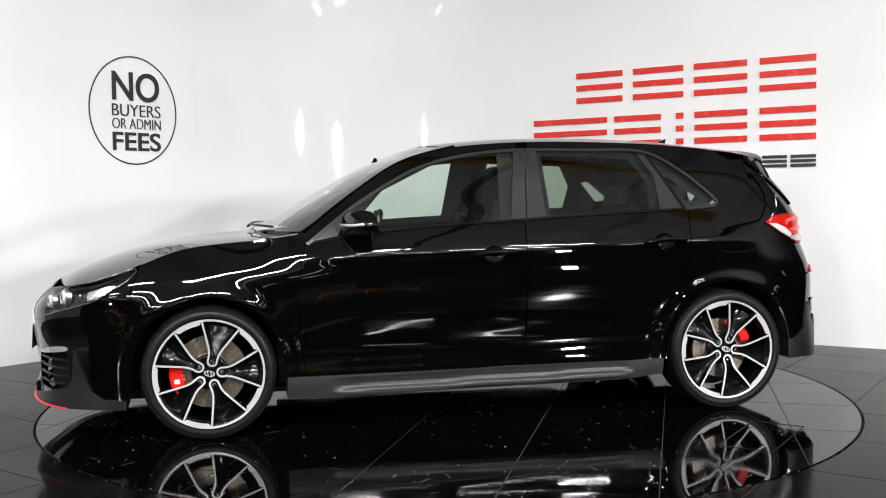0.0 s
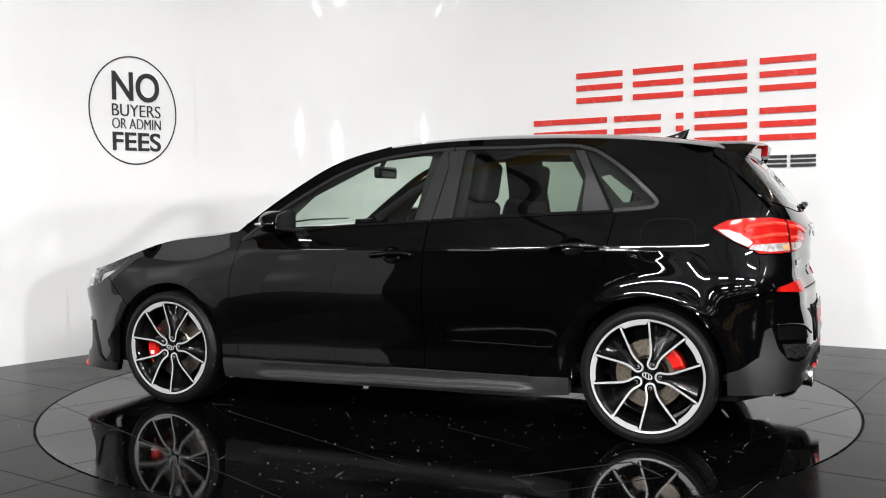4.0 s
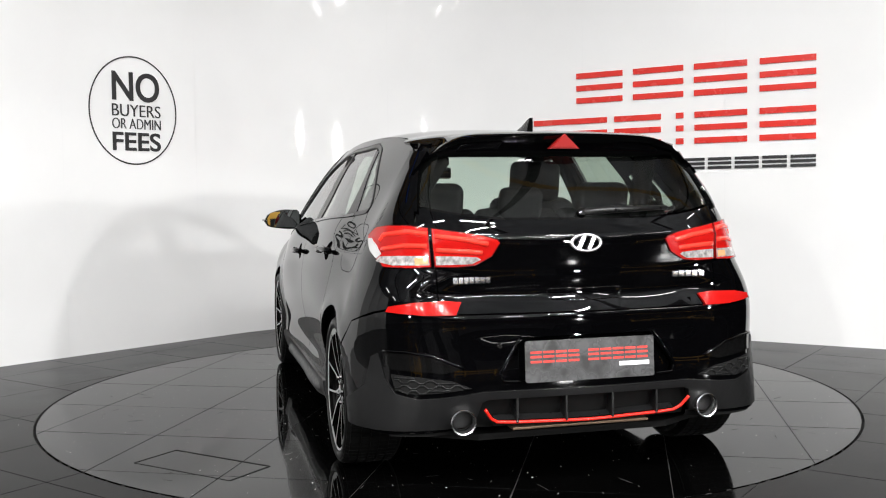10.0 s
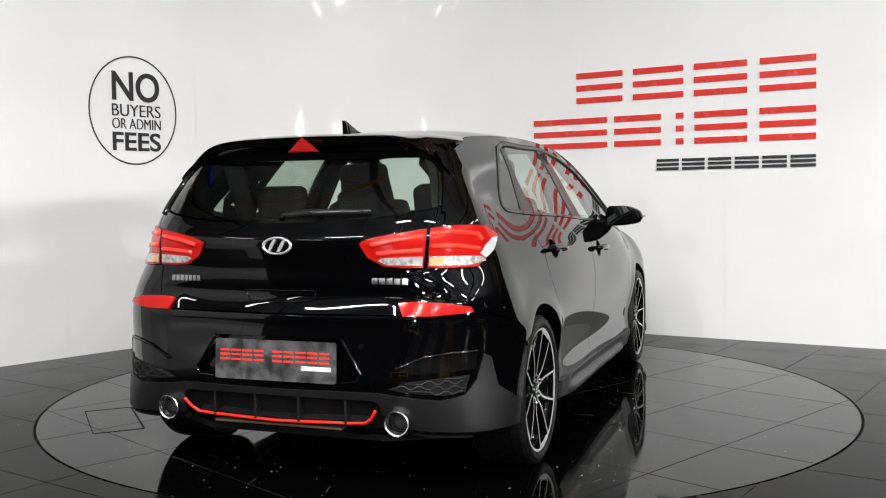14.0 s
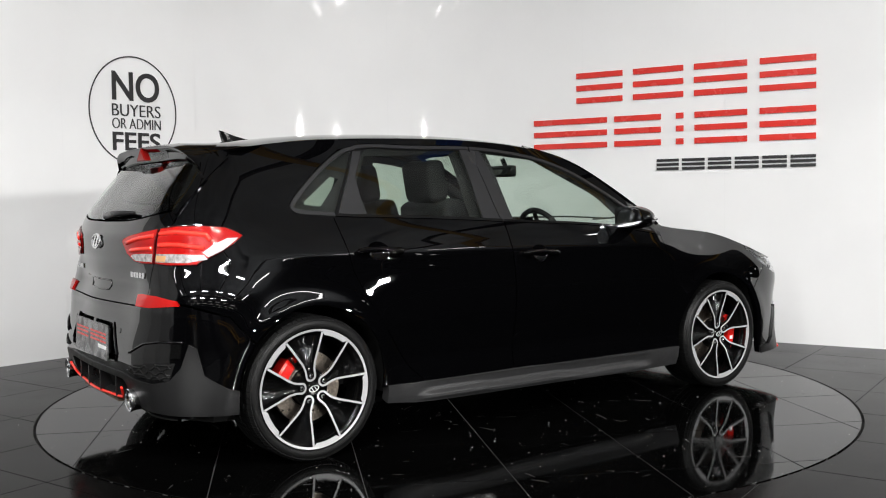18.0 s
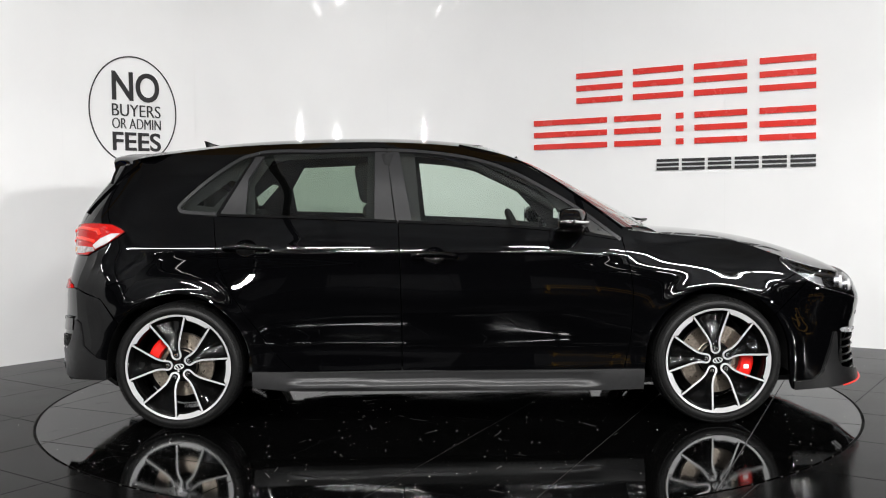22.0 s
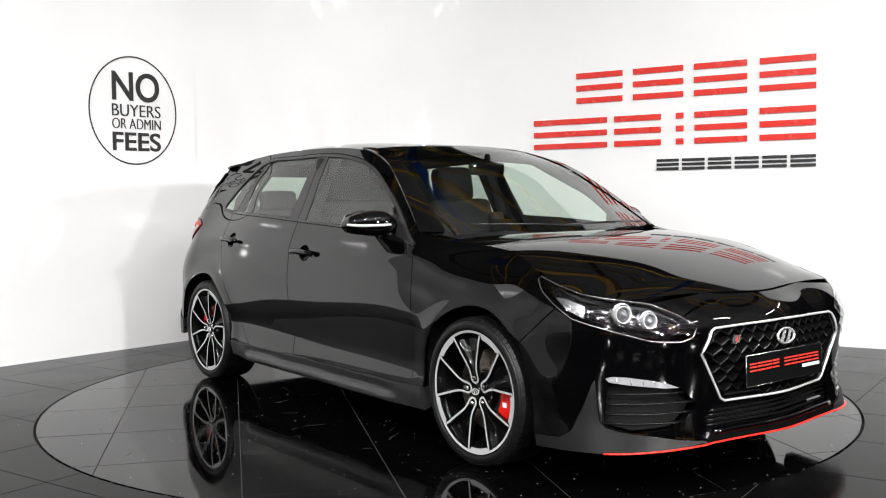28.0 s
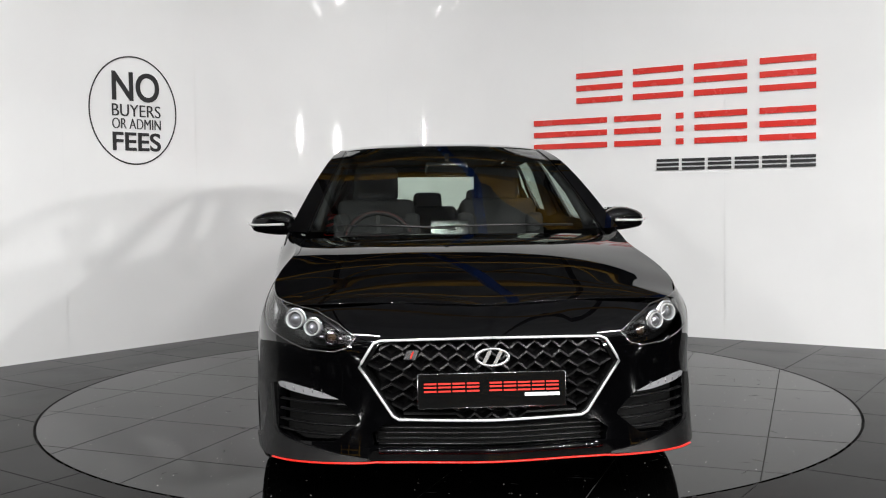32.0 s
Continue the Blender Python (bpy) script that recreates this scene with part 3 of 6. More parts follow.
# ---------------------------------------------------------------- car body: one wrap-round surface
# u runs round the body from the middle of the nose to the middle of the tail, z is height.
FR, RR = 0.50, 0.33
SQUARE_F, SQUARE_R = 0.09, 0.05
U1 = 0.30
U2 = U1 + FR * math.pi / 2
U3 = U2 + 3.07
U4 = U3 + RR * math.pi / 2
UL = U4 + 0.47
ZL = [0.12, 0.20, 0.30, 0.40, 0.50, 0.60, 0.70, 0.80, 0.90, 1.00, 1.10, 1.25, 1.38]
COLUMNS = [
    (0.0, [0.229, 0.212, 0.206, 0.216, 0.228, 0.225, 0.152, -0.004, -0.19, -0.38, -0.57, -0.84, -1.08]),
    (U1, [0.196, 0.178, 0.170, 0.180, 0.193, 0.190, 0.120, -0.014, -0.19, -0.37, -0.55, -0.80, -1.03]),
    (U1 + FR * radians(30), [0.167, 0.152, 0.140, 0.139, 0.148, 0.164, 0.120, 0.000, -0.15, -0.28, -0.41, -0.60, -0.78]),
    (U1 + FR * radians(60), [0.097, 0.096, 0.091, 0.095, 0.092, 0.094, 0.079, 0.018, -0.062, -0.16, -0.25, -0.38, -0.50]),
    (U2, [0.029, 0.047, 0.061, 0.070, 0.076, 0.073, 0.052, 0.008, -0.062, -0.12, -0.19, -0.29, -0.38]),
    (U2 + 0.60, [0.02, 0.05, 0.070, 0.070, 0.079, 0.090, 0.086, 0.066, 0.028, -0.020, -0.080, -0.170, -0.26]),
    (U2 + 1.50, [0.02, 0.05, 0.068, 0.067, 0.077, 0.092, 0.093, 0.083, 0.062, 0.015, -0.040, -0.118, -0.20]),
    (U2 + 2.40, [0.02, 0.05, 0.066, 0.068, 0.078, 0.089, 0.087, 0.075, 0.051, 0.005, -0.052, -0.130, -0.21]),
    (U3, [0.022, 0.045, 0.069, 0.083, 0.086, 0.086, 0.067, 0.038, 0.002, -0.042, -0.095, -0.178, -0.256]),
    (U3 + RR * radians(45), [0.046, 0.083, 0.091, 0.084, 0.076, 0.076, 0.072, 0.041, 0.000, -0.024, -0.074, -0.182, -0.268]),
    (U4, [0.004, 0.027, 0.070, 0.099, 0.096, 0.079, 0.059, 0.041, 0.037, 0.026, -0.021, -0.139, -0.250]),
    (UL, [0.013, 0.044, 0.093, 0.118, 0.118, 0.107, 0.089, 0.079, 0.080, 0.058, 0.003, -0.125, -0.240]),
]


def spline(xs, ys):
    """Natural cubic spline; ys may have many columns."""
    xs, ys = np.array(xs, float), np.array(ys, float)
    n = len(xs)
    h = np.diff(xs)
    A = np.zeros((n, n))
    B = np.zeros(ys.shape)
    A[0, 0] = A[-1, -1] = 1
    for i in range(1, n - 1):
        A[i, i - 1], A[i, i], A[i, i + 1] = h[i - 1], 2 * (h[i - 1] + h[i]), h[i]
        B[i] = 6 * ((ys[i + 1] - ys[i]) / h[i] - (ys[i] - ys[i - 1]) / h[i - 1])
    M = np.linalg.solve(A, B)

    def f(x):
        x = np.asarray(x, float)
        i = np.clip(np.searchsorted(xs, x) - 1, 0, n - 2)
        a, b, hh = xs[i + 1] - x, x - xs[i], h[i]
        if ys.ndim > 1:
            a, b, hh = a[..., None], b[..., None], hh[..., None]
        return (M[i] * a ** 3 + M[i + 1] * b ** 3) / (6 * hh) + (ys[i] / hh - M[i] * hh / 6) * a + (ys[i + 1] / hh - M[i + 1] * hh / 6) * b
    return f


_cu = [(-c[0], c[1]) for c in COLUMNS[2:0:-1]] + COLUMNS + [(2 * UL - c[0], c[1]) for c in COLUMNS[-2:-4:-1]]
_across = spline([c[0] for c in _cu], [c[1] for c in _cu])
_mz = spline(ZL, np.eye(len(ZL)))


def shape(u, z):
    """Distance of the skin from the guide line."""
    d = np.sum(_across(u) * _mz(z), -1)
    x = 1.5 - (u - U2)
    side = np.clip((u - U2 + 0.30) / 0.6, 0, 1) * np.clip((U3 + 0.13 - u) / 0.5, 0, 1)
    side = side * side * (3 - 2 * side)
    crease = 0.868 - 0.018 * x
    back = np.clip((u - U2 - 0.30) / 0.6, 0, 1)
    d = d + side * back * 0.0045 * np.exp(-((z - crease) / 0.030) ** 2)
    d = d - side * 0.012 * np.exp(-((z - 0.375 + 0.02 * x) / 0.075) ** 2)
    # flared arches
    for cx in (1.325, -1.325):
        r = np.hypot(x - cx, z - 0.325)
        d = d + 0.010 * np.exp(-((r - 0.362) / 0.052) ** 2) * np.clip((0.90 - z) / 0.3, 0, 1)
    # tail: lip below the glass, hollow above the bumper, ledge of the bumper
    t = np.clip((u - U3 - 0.26) / 0.34, 0, 1)
    t = t * t * (3 - 2 * t)
    d = d + t * (0.010 * np.exp(-((z - 0.965) / 0.030) ** 2) - 0.012 * np.exp(-((z - 0.760) / 0.032) ** 2) + 0.010 * np.exp(-((z - 0.675) / 0.028) ** 2) - 0.006 * np.exp(-((z - 0.860) / 0.030) ** 2))
    return d


def S(u, z, off=0.0):
    """Skin point(s) for u and z, moved outwards by off."""
    u, z = np.asarray(u, float), np.asarray(z, float)
    flip = np.where((u < 0) | (u > UL), -1.0, 1.0)
    u = np.abs(u)
    u = np.where(u > UL, 2 * UL - u, u)
    d = shape(u, z) + off
    fa, ra = np.clip((u - U1) / FR, 0, math.pi / 2), np.clip((u - U3) / RR, 0, math.pi / 2)
    ang = fa + ra
    nx, ny = np.cos(ang), np.sin(ang)
    # the corners are fuller than a circle
    fr, rr = FR * (1 + SQUARE_F * np.sin(2 * fa) ** 2), RR * (1 + SQUARE_R * np.sin(2 * ra) ** 2)
    gx = np.where(u < U2, 1.5 + fr * np.cos(fa), np.where(u < U3, 1.5 - (u - U2), -1.57 - rr * np.sin(ra)))
    gy = np.where(u < U1, u, np.where(u < U2, 0.30 + fr * np.sin(fa), np.where(u < U3, 0.80, np.where(u < U4, 0.47 + rr * np.cos(ra), UL - u))))
    return np.stack([gx + nx * d, flip * (gy + ny * d), z + 0 * u], -1)


def ux(x, z):
    """u where the side or corner skin has this x."""
    lo, hi = 0.05, UL - 0.05
    for _ in range(40):
        m = (lo + hi) / 2
        lo, hi = (m, hi) if S(m, z)[0] > x else (lo, m)
    return lo


def uf(y, z):
    lo, hi = 0.0, U2 + 0.2
    for _ in range(40):
        m = (lo + hi) / 2
        lo, hi = (m, hi) if S(m, z)[1] < y else (lo, m)
    return lo


def ur(y, z):
    lo, hi = U3 - 0.3, UL
    for _ in range(40):
        m = (lo + hi) / 2
        lo, hi = (m, hi) if S(m, z)[1] > y else (lo, m)
    return lo


def inside(p, poly):
    c = False
    for i in range(len(poly)):
        (x1, y1), (x2, y2) = poly[i - 1], poly[i]
        if (y1 > p[1]) != (y2 > p[1]) and p[0] < (x2 - x1) * (p[1] - y1) / (y2 - y1) + x1:
            c = not c
    return c


def patch(name, poly, material, parent, off=0.0, cell=(0.026, 0.019), rim=0.014, mirror=False, label="", fn=None, holes=()):
    """A panel cut to an outline (with holes) on the skin, with its edges turned inwards. fn replaces the body skin."""
    fn = fn or S
    cu, cz = cell
    pts, edges = [], []
    loops = []
    for loop in (poly, *holes):
        ring = []
        for i, p in enumerate(loop):
            q = loop[(i + 1) % len(loop)]
            n = max(1, math.ceil(max(abs(q[0] - p[0]) / cu, abs(q[1] - p[1]) / cz)))
            for k in range(n):
                ring.append((p[0] + (q[0] - p[0]) * k / n, p[1] + (q[1] - p[1]) * k / n))
        o = len(pts)
        pts += ring
        edges += [(o + i, o + (i + 1) % len(ring)) for i in range(len(ring))]
        loops.append(np.array(ring))
    border = np.concatenate(loops)
    us, zs = [p[0] for p in poly], [p[1] for p in poly]
    for i in range(math.floor(min(us) / cu), math.ceil(max(us) / cu) + 1):
        for j in range(math.floor(min(zs) / cz), math.ceil(max(zs) / cz) + 1):
            p = (i * cu + 1.3e-4, j * cz + 1.7e-4)
            if np.min(((border[:, 0] - p[0]) / cu) ** 2 + ((border[:, 1] - p[1]) / cz) ** 2) > 0.16:
                pts.append(p)
    out_v, _, out_f, _, _, _ = delaunay_2d_cdt([Vector(p) for p in pts], edges, [], 2, 1e-6)
    flat = [(v.x, v.y) for v in out_v]
    faces = []
    for f in out_f:
        c = (sum(flat[i][0] for i in f) / 3, sum(flat[i][1] for i in f) / 3)
        if not any(inside(c, h) for h in holes):
            faces.append(list(f))
    uu, zz = np.array([p[0] for p in flat]), np.array([p[1] for p in flat])
    P = fn(uu, zz, off)
    e = 1e-3
    N = np.cross(fn(uu + e, zz, off) - fn(uu - e, zz, off), fn(uu, zz + e, off) - fn(uu, zz - e, off))
    N /= np.linalg.norm(N, axis=1)[:, None] + 1e-12
    heart = P * np.array([0.25, 1, 1]) - np.array([0.0, 0.0, 0.55])
    if np.sum(N * heart) < 0:
        N = -N
    if mirror:
        P, N = P * np.array([1, -1, 1]), N * np.array([1, -1, 1])
    V, NN = [tuple(p) for p in P], [tuple(n) for n in N]
    F = []
    seen = set()
    for f in faces:
        a = P[f[0]]
        nf = np.cross(P[f[1]] - a, P[f[2]] - a)
        g = f if nf @ N[f[0]] >= 0 else f[::-1]
        F.append(tuple(g))
        for q in range(len(g)):
            seen.add((g[q - 1], g[q]))
    if rim:
        R = P - N * rim
        if rim < 0:      # a housing: its wall climbs straight to the skin
            R = fn(uu, zz, off - rim) * np.array([1, -1 if mirror else 1, 1])
        for (a, b) in list(seen):
            if (b, a) in seen:
                continue
            pa, pb = P[a], P[b]
            qa, qb = R[a], R[b]
            nn = np.cross(pb - pa, N[a])
            nn /= np.linalg.norm(nn) + 1e-12
            o = len(V)
            V += [tuple(pa), tuple(pb), tuple(qb), tuple(qa)]
            NN += [tuple(nn)] * 4
            F.append((o + 1, o, o + 3, o + 2))
    used = sorted({i for f in F for i in f})
    new_i = {o: k for k, o in enumerate(used)}
    return link(name, [V[i] for i in used], [tuple(new_i[i] for i in f) for f in F], material, parent, [NN[i] for i in used], True, label)


def arch(cx, r, a0, a1, n=18, cz=0.325):
    """Points of a wheel arch as (x, z), angles from the front, over the top."""
    return [(cx + r * math.cos(radians(a0 + (a1 - a0) * k / n)), cz + r * math.sin(radians(a0 + (a1 - a0) * k / n))) for k in range(n + 1)]


def side(pts):
    """(x, z) on the flank to (u, z)."""
    return [(ux(x, z), z) for x, z in pts]


def line(fn_pts):
    xs, zs = [p[0] for p in fn_pts], [p[1] for p in fn_pts]
    return spline(xs, zs)


# shoulder: upper edge of the flank, along bonnet, screen pillar and roof rail
shoulder = line([(-1.80, 1.305), (-1.55, 1.352), (-1.2, 1.397), (-0.9, 1.413), (-0.3, 1.418), (0.0, 1.400), (0.2, 1.368), (0.35, 1.317), (0.49, 1.242), (0.64, 1.149), (0.78, 1.046), (0.88, 0.972), (1.0, 0.930)])
bonnet_edge = line([(0.85, 0.968), (1.0, 0.945), (1.15, 0.930), (1.32, 0.914), (1.5, 0.879), (1.64, 0.825), (1.80, 0.772), (1.95, 0.732), (2.1, 0.705)])
belt = line([(-1.34, 1.075), (-1.15, 1.053), (-0.99, 1.045), (-0.35, 1.016), (-0.25, 1.010), (0.485, 0.965), (0.70, 0.937), (0.87, 0.908)])
dlo_top = line([(-1.345, 1.105), (-1.30, 1.165), (-1.18, 1.265), (-1.05, 1.352), (-0.96, 1.378), (-0.70, 1.384), (-0.315, 1.386), (0.0, 1.360), (0.2, 1.318), (0.35, 1.260), (0.49, 1.182), (0.64, 1.088), (0.78, 0.982), (0.87, 0.912)])

car = tagged(new("hatchback_car"), "glossy black five-door hot hatchback with red accents on the turntable", "car")


def both(fn_):
    for m in (False, True):
        fn_(m)


def along(f, x0, x1, n=14):
    return [(x0 + (x1 - x0) * k / n, float(f(x0 + (x1 - x0) * k / n))) for k in range(n + 1)]


GAP = 0.002
HEAD_LOW = [(0.478, 0.634), (0.510, 0.596), (0.560, 0.582), (0.660, 0.588), (0.740, 0.615)]      # (y, z) on the nose
HEAD_REAR = [(1.850, 0.664), (1.760, 0.715), (1.690, 0.758), (1.646, 0.801)]     # (x, z) on the corner
HEAD_TOP = [(1.656, 0.814), (1.700, 0.800), (1.735, 0.789), (1.800, 0.770), (1.860, 0.753)]                                      # (x, z)


def head_outline():
    low = [(uf(y, z), z) for y, z in HEAD_LOW]
    rear = side(HEAD_REAR)
    top = side(HEAD_TOP) + [(uf(0.62, 0.721), 0.721), (uf(0.545, 0.682), 0.682)]
    return low + rear + top


def handle_cup(x, z, k=1.0):
    """Outline of the hollow behind a door handle."""
    return [(ux(x + 0.056 * k * math.cos(a), z - 0.006 + 0.043 * k * math.sin(a)), z - 0.006 + 0.043 * k * math.sin(a)) for a in [2 * math.pi * q / 24 for q in range(24)]]


def flank(mirror):
    # front wing
    wing = along(bonnet_edge, 0.868, 1.640) + [(1.641, 0.801), (1.687, 0.754), (1.757, 0.711), (1.770, 0.700)] + [(1.612, 0.555)] + arch(1.325, 0.352, 38, 178) + [(0.965, 0.28)] + \
        [(0.868, 0.28), (0.899, 0.432), (0.909, 0.653), (0.898, 0.763), (0.868, 0.900)]
    patch("front_wing", side(wing), PAINT, car, mirror=mirror)
    # doors
    fd = [(0.868 - 2 * GAP, 0.898), (0.894, 0.763), (0.905, 0.653), (0.895, 0.432), (0.864, 0.28), (-0.226 + GAP, 0.28), (-0.224 + GAP, 0.55), (-0.229 + GAP, 0.80)] + \
        [(x, z - 0.004) for x, z in along(belt, -0.238 + GAP, 0.862)]
    d1 = patch("front_door", side(fd), PAINT, car, mirror=mirror, holes=[handle_cup(-0.064, 0.853)])
    rd = [(-0.242, 1.005), (-0.233, 0.80), (-0.228, 0.55), (-0.230, 0.28), (-0.745, 0.28), (-0.78, 0.307), (-0.836, 0.358), (-0.945, 0.513), (-1.050, 0.665), (-1.118, 0.809), (-1.158, 1.046)] + \
        [(x, z - 0.004) for x, z in along(belt, -1.150, -0.246)]
    d2 = patch("rear_door", side(rd), PAINT, car, mirror=mirror, holes=[handle_cup(-0.985, 0.898)])
    # rear quarter with the roof pillar
    up = [(ux(x, z), z) for x, z in [(-0.752, 0.28), (-0.985, 0.28)] + arch(-1.325, 0.352, 5, 142)]
    up += [(ux(-1.70, 0.655), 0.655), (ur(0.80, 0.70), 0.70), (ur(0.70, 0.725), 0.725), (ur(0.577, 0.70), 0.70), (ur(0.578, 0.86), 0.86), (ur(0.60, 0.95), 0.95)]
    up += [(ur(0.640, 1.04), 1.04), (ur(0.632, 1.09), 1.09), (ur(0.606, 1.22), 1.22), (ur(0.585, 1.30), 1.30)]
    up += side([(x, float(shoulder(x))) for x in (-1.62, -1.5, -1.35, -1.2, -1.05, -0.93)])
    up += side([(-0.93, 1.383), (-1.05, 1.356), (-1.18, 1.270), (-1.30, 1.170), (-1.352, 1.108), (-1.350, 1.082), (-1.325, 1.064), (-1.163, 1.048)])
    up += side([(-1.122, 0.809), (-1.055, 0.669), (-0.950, 0.513), (-0.840, 0.358), (-0.785, 0.307)])
    q = patch("quarter_panel", up, PAINT, car, mirror=mirror)
    # roof rail and screen pillar
    rail = along(shoulder, -0.928, 0.90, 26) + [(x, z + 0.004) for x, z in along(dlo_top, 0.862, -0.928, 30)]
    patch("roof_rail", side(rail), PAINT, car, mirror=mirror, cell=(0.06, 0.02))
    # sill skirt
    sk = [(0.962, 0.278), (0.962, 0.175), (0.80, 0.172), (-0.80, 0.188), (-0.962, 0.205), (-0.962, 0.285), (-0.70, 0.279)]

    def sill(u, z, off=0.0):
        """The skirt's hollow above a lower ledge, running out flat before each wheel."""
        x = 1.5 - (np.asarray(u, float) - U2)
        f = np.clip((z - (0.183 - 0.015 * x)) / 0.095, 0, 1)
        t = np.clip((0.80 - np.abs(x + 0.02)) / 0.11, 0, 1)
        return S(u, z, off + np.interp(f, [0, 0.12, 0.28, 0.46, 0.62, 0.86, 1.0], [0.012, 0.020, 0.016, -0.004, -0.010, -0.006, 0.0]) * t * t * (3 - 2 * t))
    patch("side_skirt", side(sk), SILL, car, off=0.012, rim=0.05, mirror=mirror, label="satin mid-grey side skirt with a hollow along it", fn=sill, cell=(0.03, 0.008))
    # glass and its surround
    y = lambda pts: side(pts)
    fdg = [(-0.173, 1.012)] + [(x, z + 0.012) for x, z in along(belt, -0.10, 0.70, 8)] + [(x, z - 0.022) for x, z in along(dlo_top, 0.66, -0.238, 14)]
    patch("window", y(fdg), GLASS_F, d1, off=-0.006, rim=0, mirror=mirror, label="clear front door glass").visible_shadow = False
    rdg = [(-0.358, 1.026)] + [(x, z + 0.012) for x, z in along(belt, -0.36, -1.0, 6)] + [(-0.999, 1.229), (-0.925, 1.342), (-0.90, 1.358)] + [(x, z - 0.022) for x, z in along(dlo_top, -0.88, -0.362, 6)]
    patch("window", y(rdg), GLASS_R, d2, off=-0.006, rim=0, mirror=mirror, label="tinted rear door glass").visible_shadow = False
    qg = [(-1.128, 1.064), (-1.20, 1.066), (-1.315, 1.078), (-1.334, 1.092), (-1.334, 1.108), (-1.29, 1.155), (-1.17, 1.252), (-1.05, 1.330), (-1.0, 1.346), (-0.968, 1.346)]
    patch("quarter_window", y(qg), GLASS_R, q, off=-0.004, rim=0, mirror=mirror, label="small tinted quarter glass").visible_shadow = False
    for nm, dd, pts in (("pillar_trim", d1, [(-0.239, 1.372), (-0.298, 1.376), (-0.249, 1.012), (-0.171, 1.010)]),
                        ("pillar_trim", d2, [(-0.304, 1.376), (-0.360, 1.372), (-0.357, 1.018), (-0.255, 1.012)]),
                        ("pillar_trim", d2, [(-0.930, 1.352), (-0.972, 1.350), (-1.128, 1.062), (-1.000, 1.056), (-1.000, 1.232)]),
                        ("pillar_trim", q, [(-0.976, 1.350), (-0.985, 1.350), (-1.150, 1.062), (-1.133, 1.062)])):
        patch(nm, y(pts), TRIM if pts[0][0] > -0.9 or len(pts) == 5 else GLOSS, dd, off=-0.001, rim=0.012, mirror=mirror, label="dark grey pillar cover")

    def band(name, pts, w, material, parent, off=0.004):
        out = []
        P = [np.array(p, float) for p in pts]
        for i, p in enumerate(P):
            d = P[min(i + 1, len(P) - 1)] - P[max(i - 1, 0)]
            n = np.array([-d[1], d[0]]) / (np.hypot(*d) + 1e-9)
            out.append(tuple(p + n * w))
        patch(name, y(pts + out[::-1]), material, parent, off=off, rim=0.012, mirror=mirror, cell=(0.06, 0.03))
    top1 = along(dlo_top, 0.86, -0.298, 26)
    band("window_surround", top1, 0.015, TRIM, d1)
    band("window_surround", along(dlo_top, -0.304, -0.955, 12), 0.015, TRIM, d2)
    loop = smooth_line([(-0.958, 1.377), (-1.05, 1.348), (-1.18, 1.262), (-1.29, 1.168), (-1.345, 1.110), (-1.345, 1.082), (-1.315, 1.066), (-1.20, 1.056), (-1.150, 1.054)], 5)
    band("window_surround", loop, 0.016, TRIM, q)
    band("waist_seal", along(belt, -1.146, -0.245, 10), 0.012, GLOSS, d2)
    band("waist_seal", along(belt, -0.238, 0.86, 12), 0.012, GLOSS, d1)
    # corner cover ahead of the front glass
    patch("mirror_sail", y([(0.705, 0.952), (0.862, 0.916), (0.80, 0.962), (0.69, 1.036), (0.664, 1.048)]), PLASTIC, d1, off=-0.001, mirror=mirror)
    # dark inner shell seen through the gaps
    sh = [(1.60, 0.76), (1.60, 0.55)] + arch(1.325, 0.372, 40, 180) + [(0.93, 0.17), (-0.93, 0.20)] + arch(-1.325, 0.372, 0, 180) + [(-1.70, 0.30), (-1.72, 1.00), (-1.0, 1.035), (0.0, 0.985), (0.85, 0.885), (1.30, 0.84)]
    patch("inner_shell", side(sh), MATTE, car, off=-0.030, rim=0, mirror=mirror, cell=(0.15, 0.1))
    # inner trim round the windows
    o_ = [(x, z - 0.03) for x, z in along(belt, -1.30, 0.80, 12)] + [(x, z + 0.012) for x, z in along(dlo_top, 0.76, -1.05, 16)] + [(-1.22, 1.29), (-1.36, 1.14)]
    fh = [(-0.13, 1.018), (0.66, 0.962), (0.43, 1.205), (0.16, 1.322), (-0.16, 1.352)]
    rh = [(-0.40, 1.034), (-0.96, 1.052), (-0.975, 1.20), (-0.89, 1.330), (-0.40, 1.348)]
    qh = [(-1.18, 1.095), (-1.27, 1.105), (-1.10, 1.23), (-1.06, 1.22)]
    patch("inner_window_trim", side(o_), FABRIC, car, off=-0.055, rim=0, mirror=mirror, cell=(0.12, 0.08), holes=[side(fh), side(rh), side(qh)])
    return d1, d2, q


DOORS = {}
for m_ in (False, True):
    DOORS[m_] = flank(m_)


# bonnet, screen, roof: surfaces over x and y


bonnet_mid = line([(1.0, 0.962), (1.12, 0.958), (1.24, 0.951), (1.5, 0.926), (1.72, 0.882), (1.95, 0.806), (2.06, 0.760), (2.14, 0.720)])
roof_mid = line([(-1.78, 1.372), (-1.55, 1.394), (-1.15, 1.437), (-0.88, 1.453), (-0.56, 1.460), (-0.26, 1.456), (0.05, 1.434), (0.22, 1.411), (0.36, 1.375)])


def edge_y(f_edge, x):
    z = float(f_edge(x))
    return float(S(ux(x, z), z)[1])


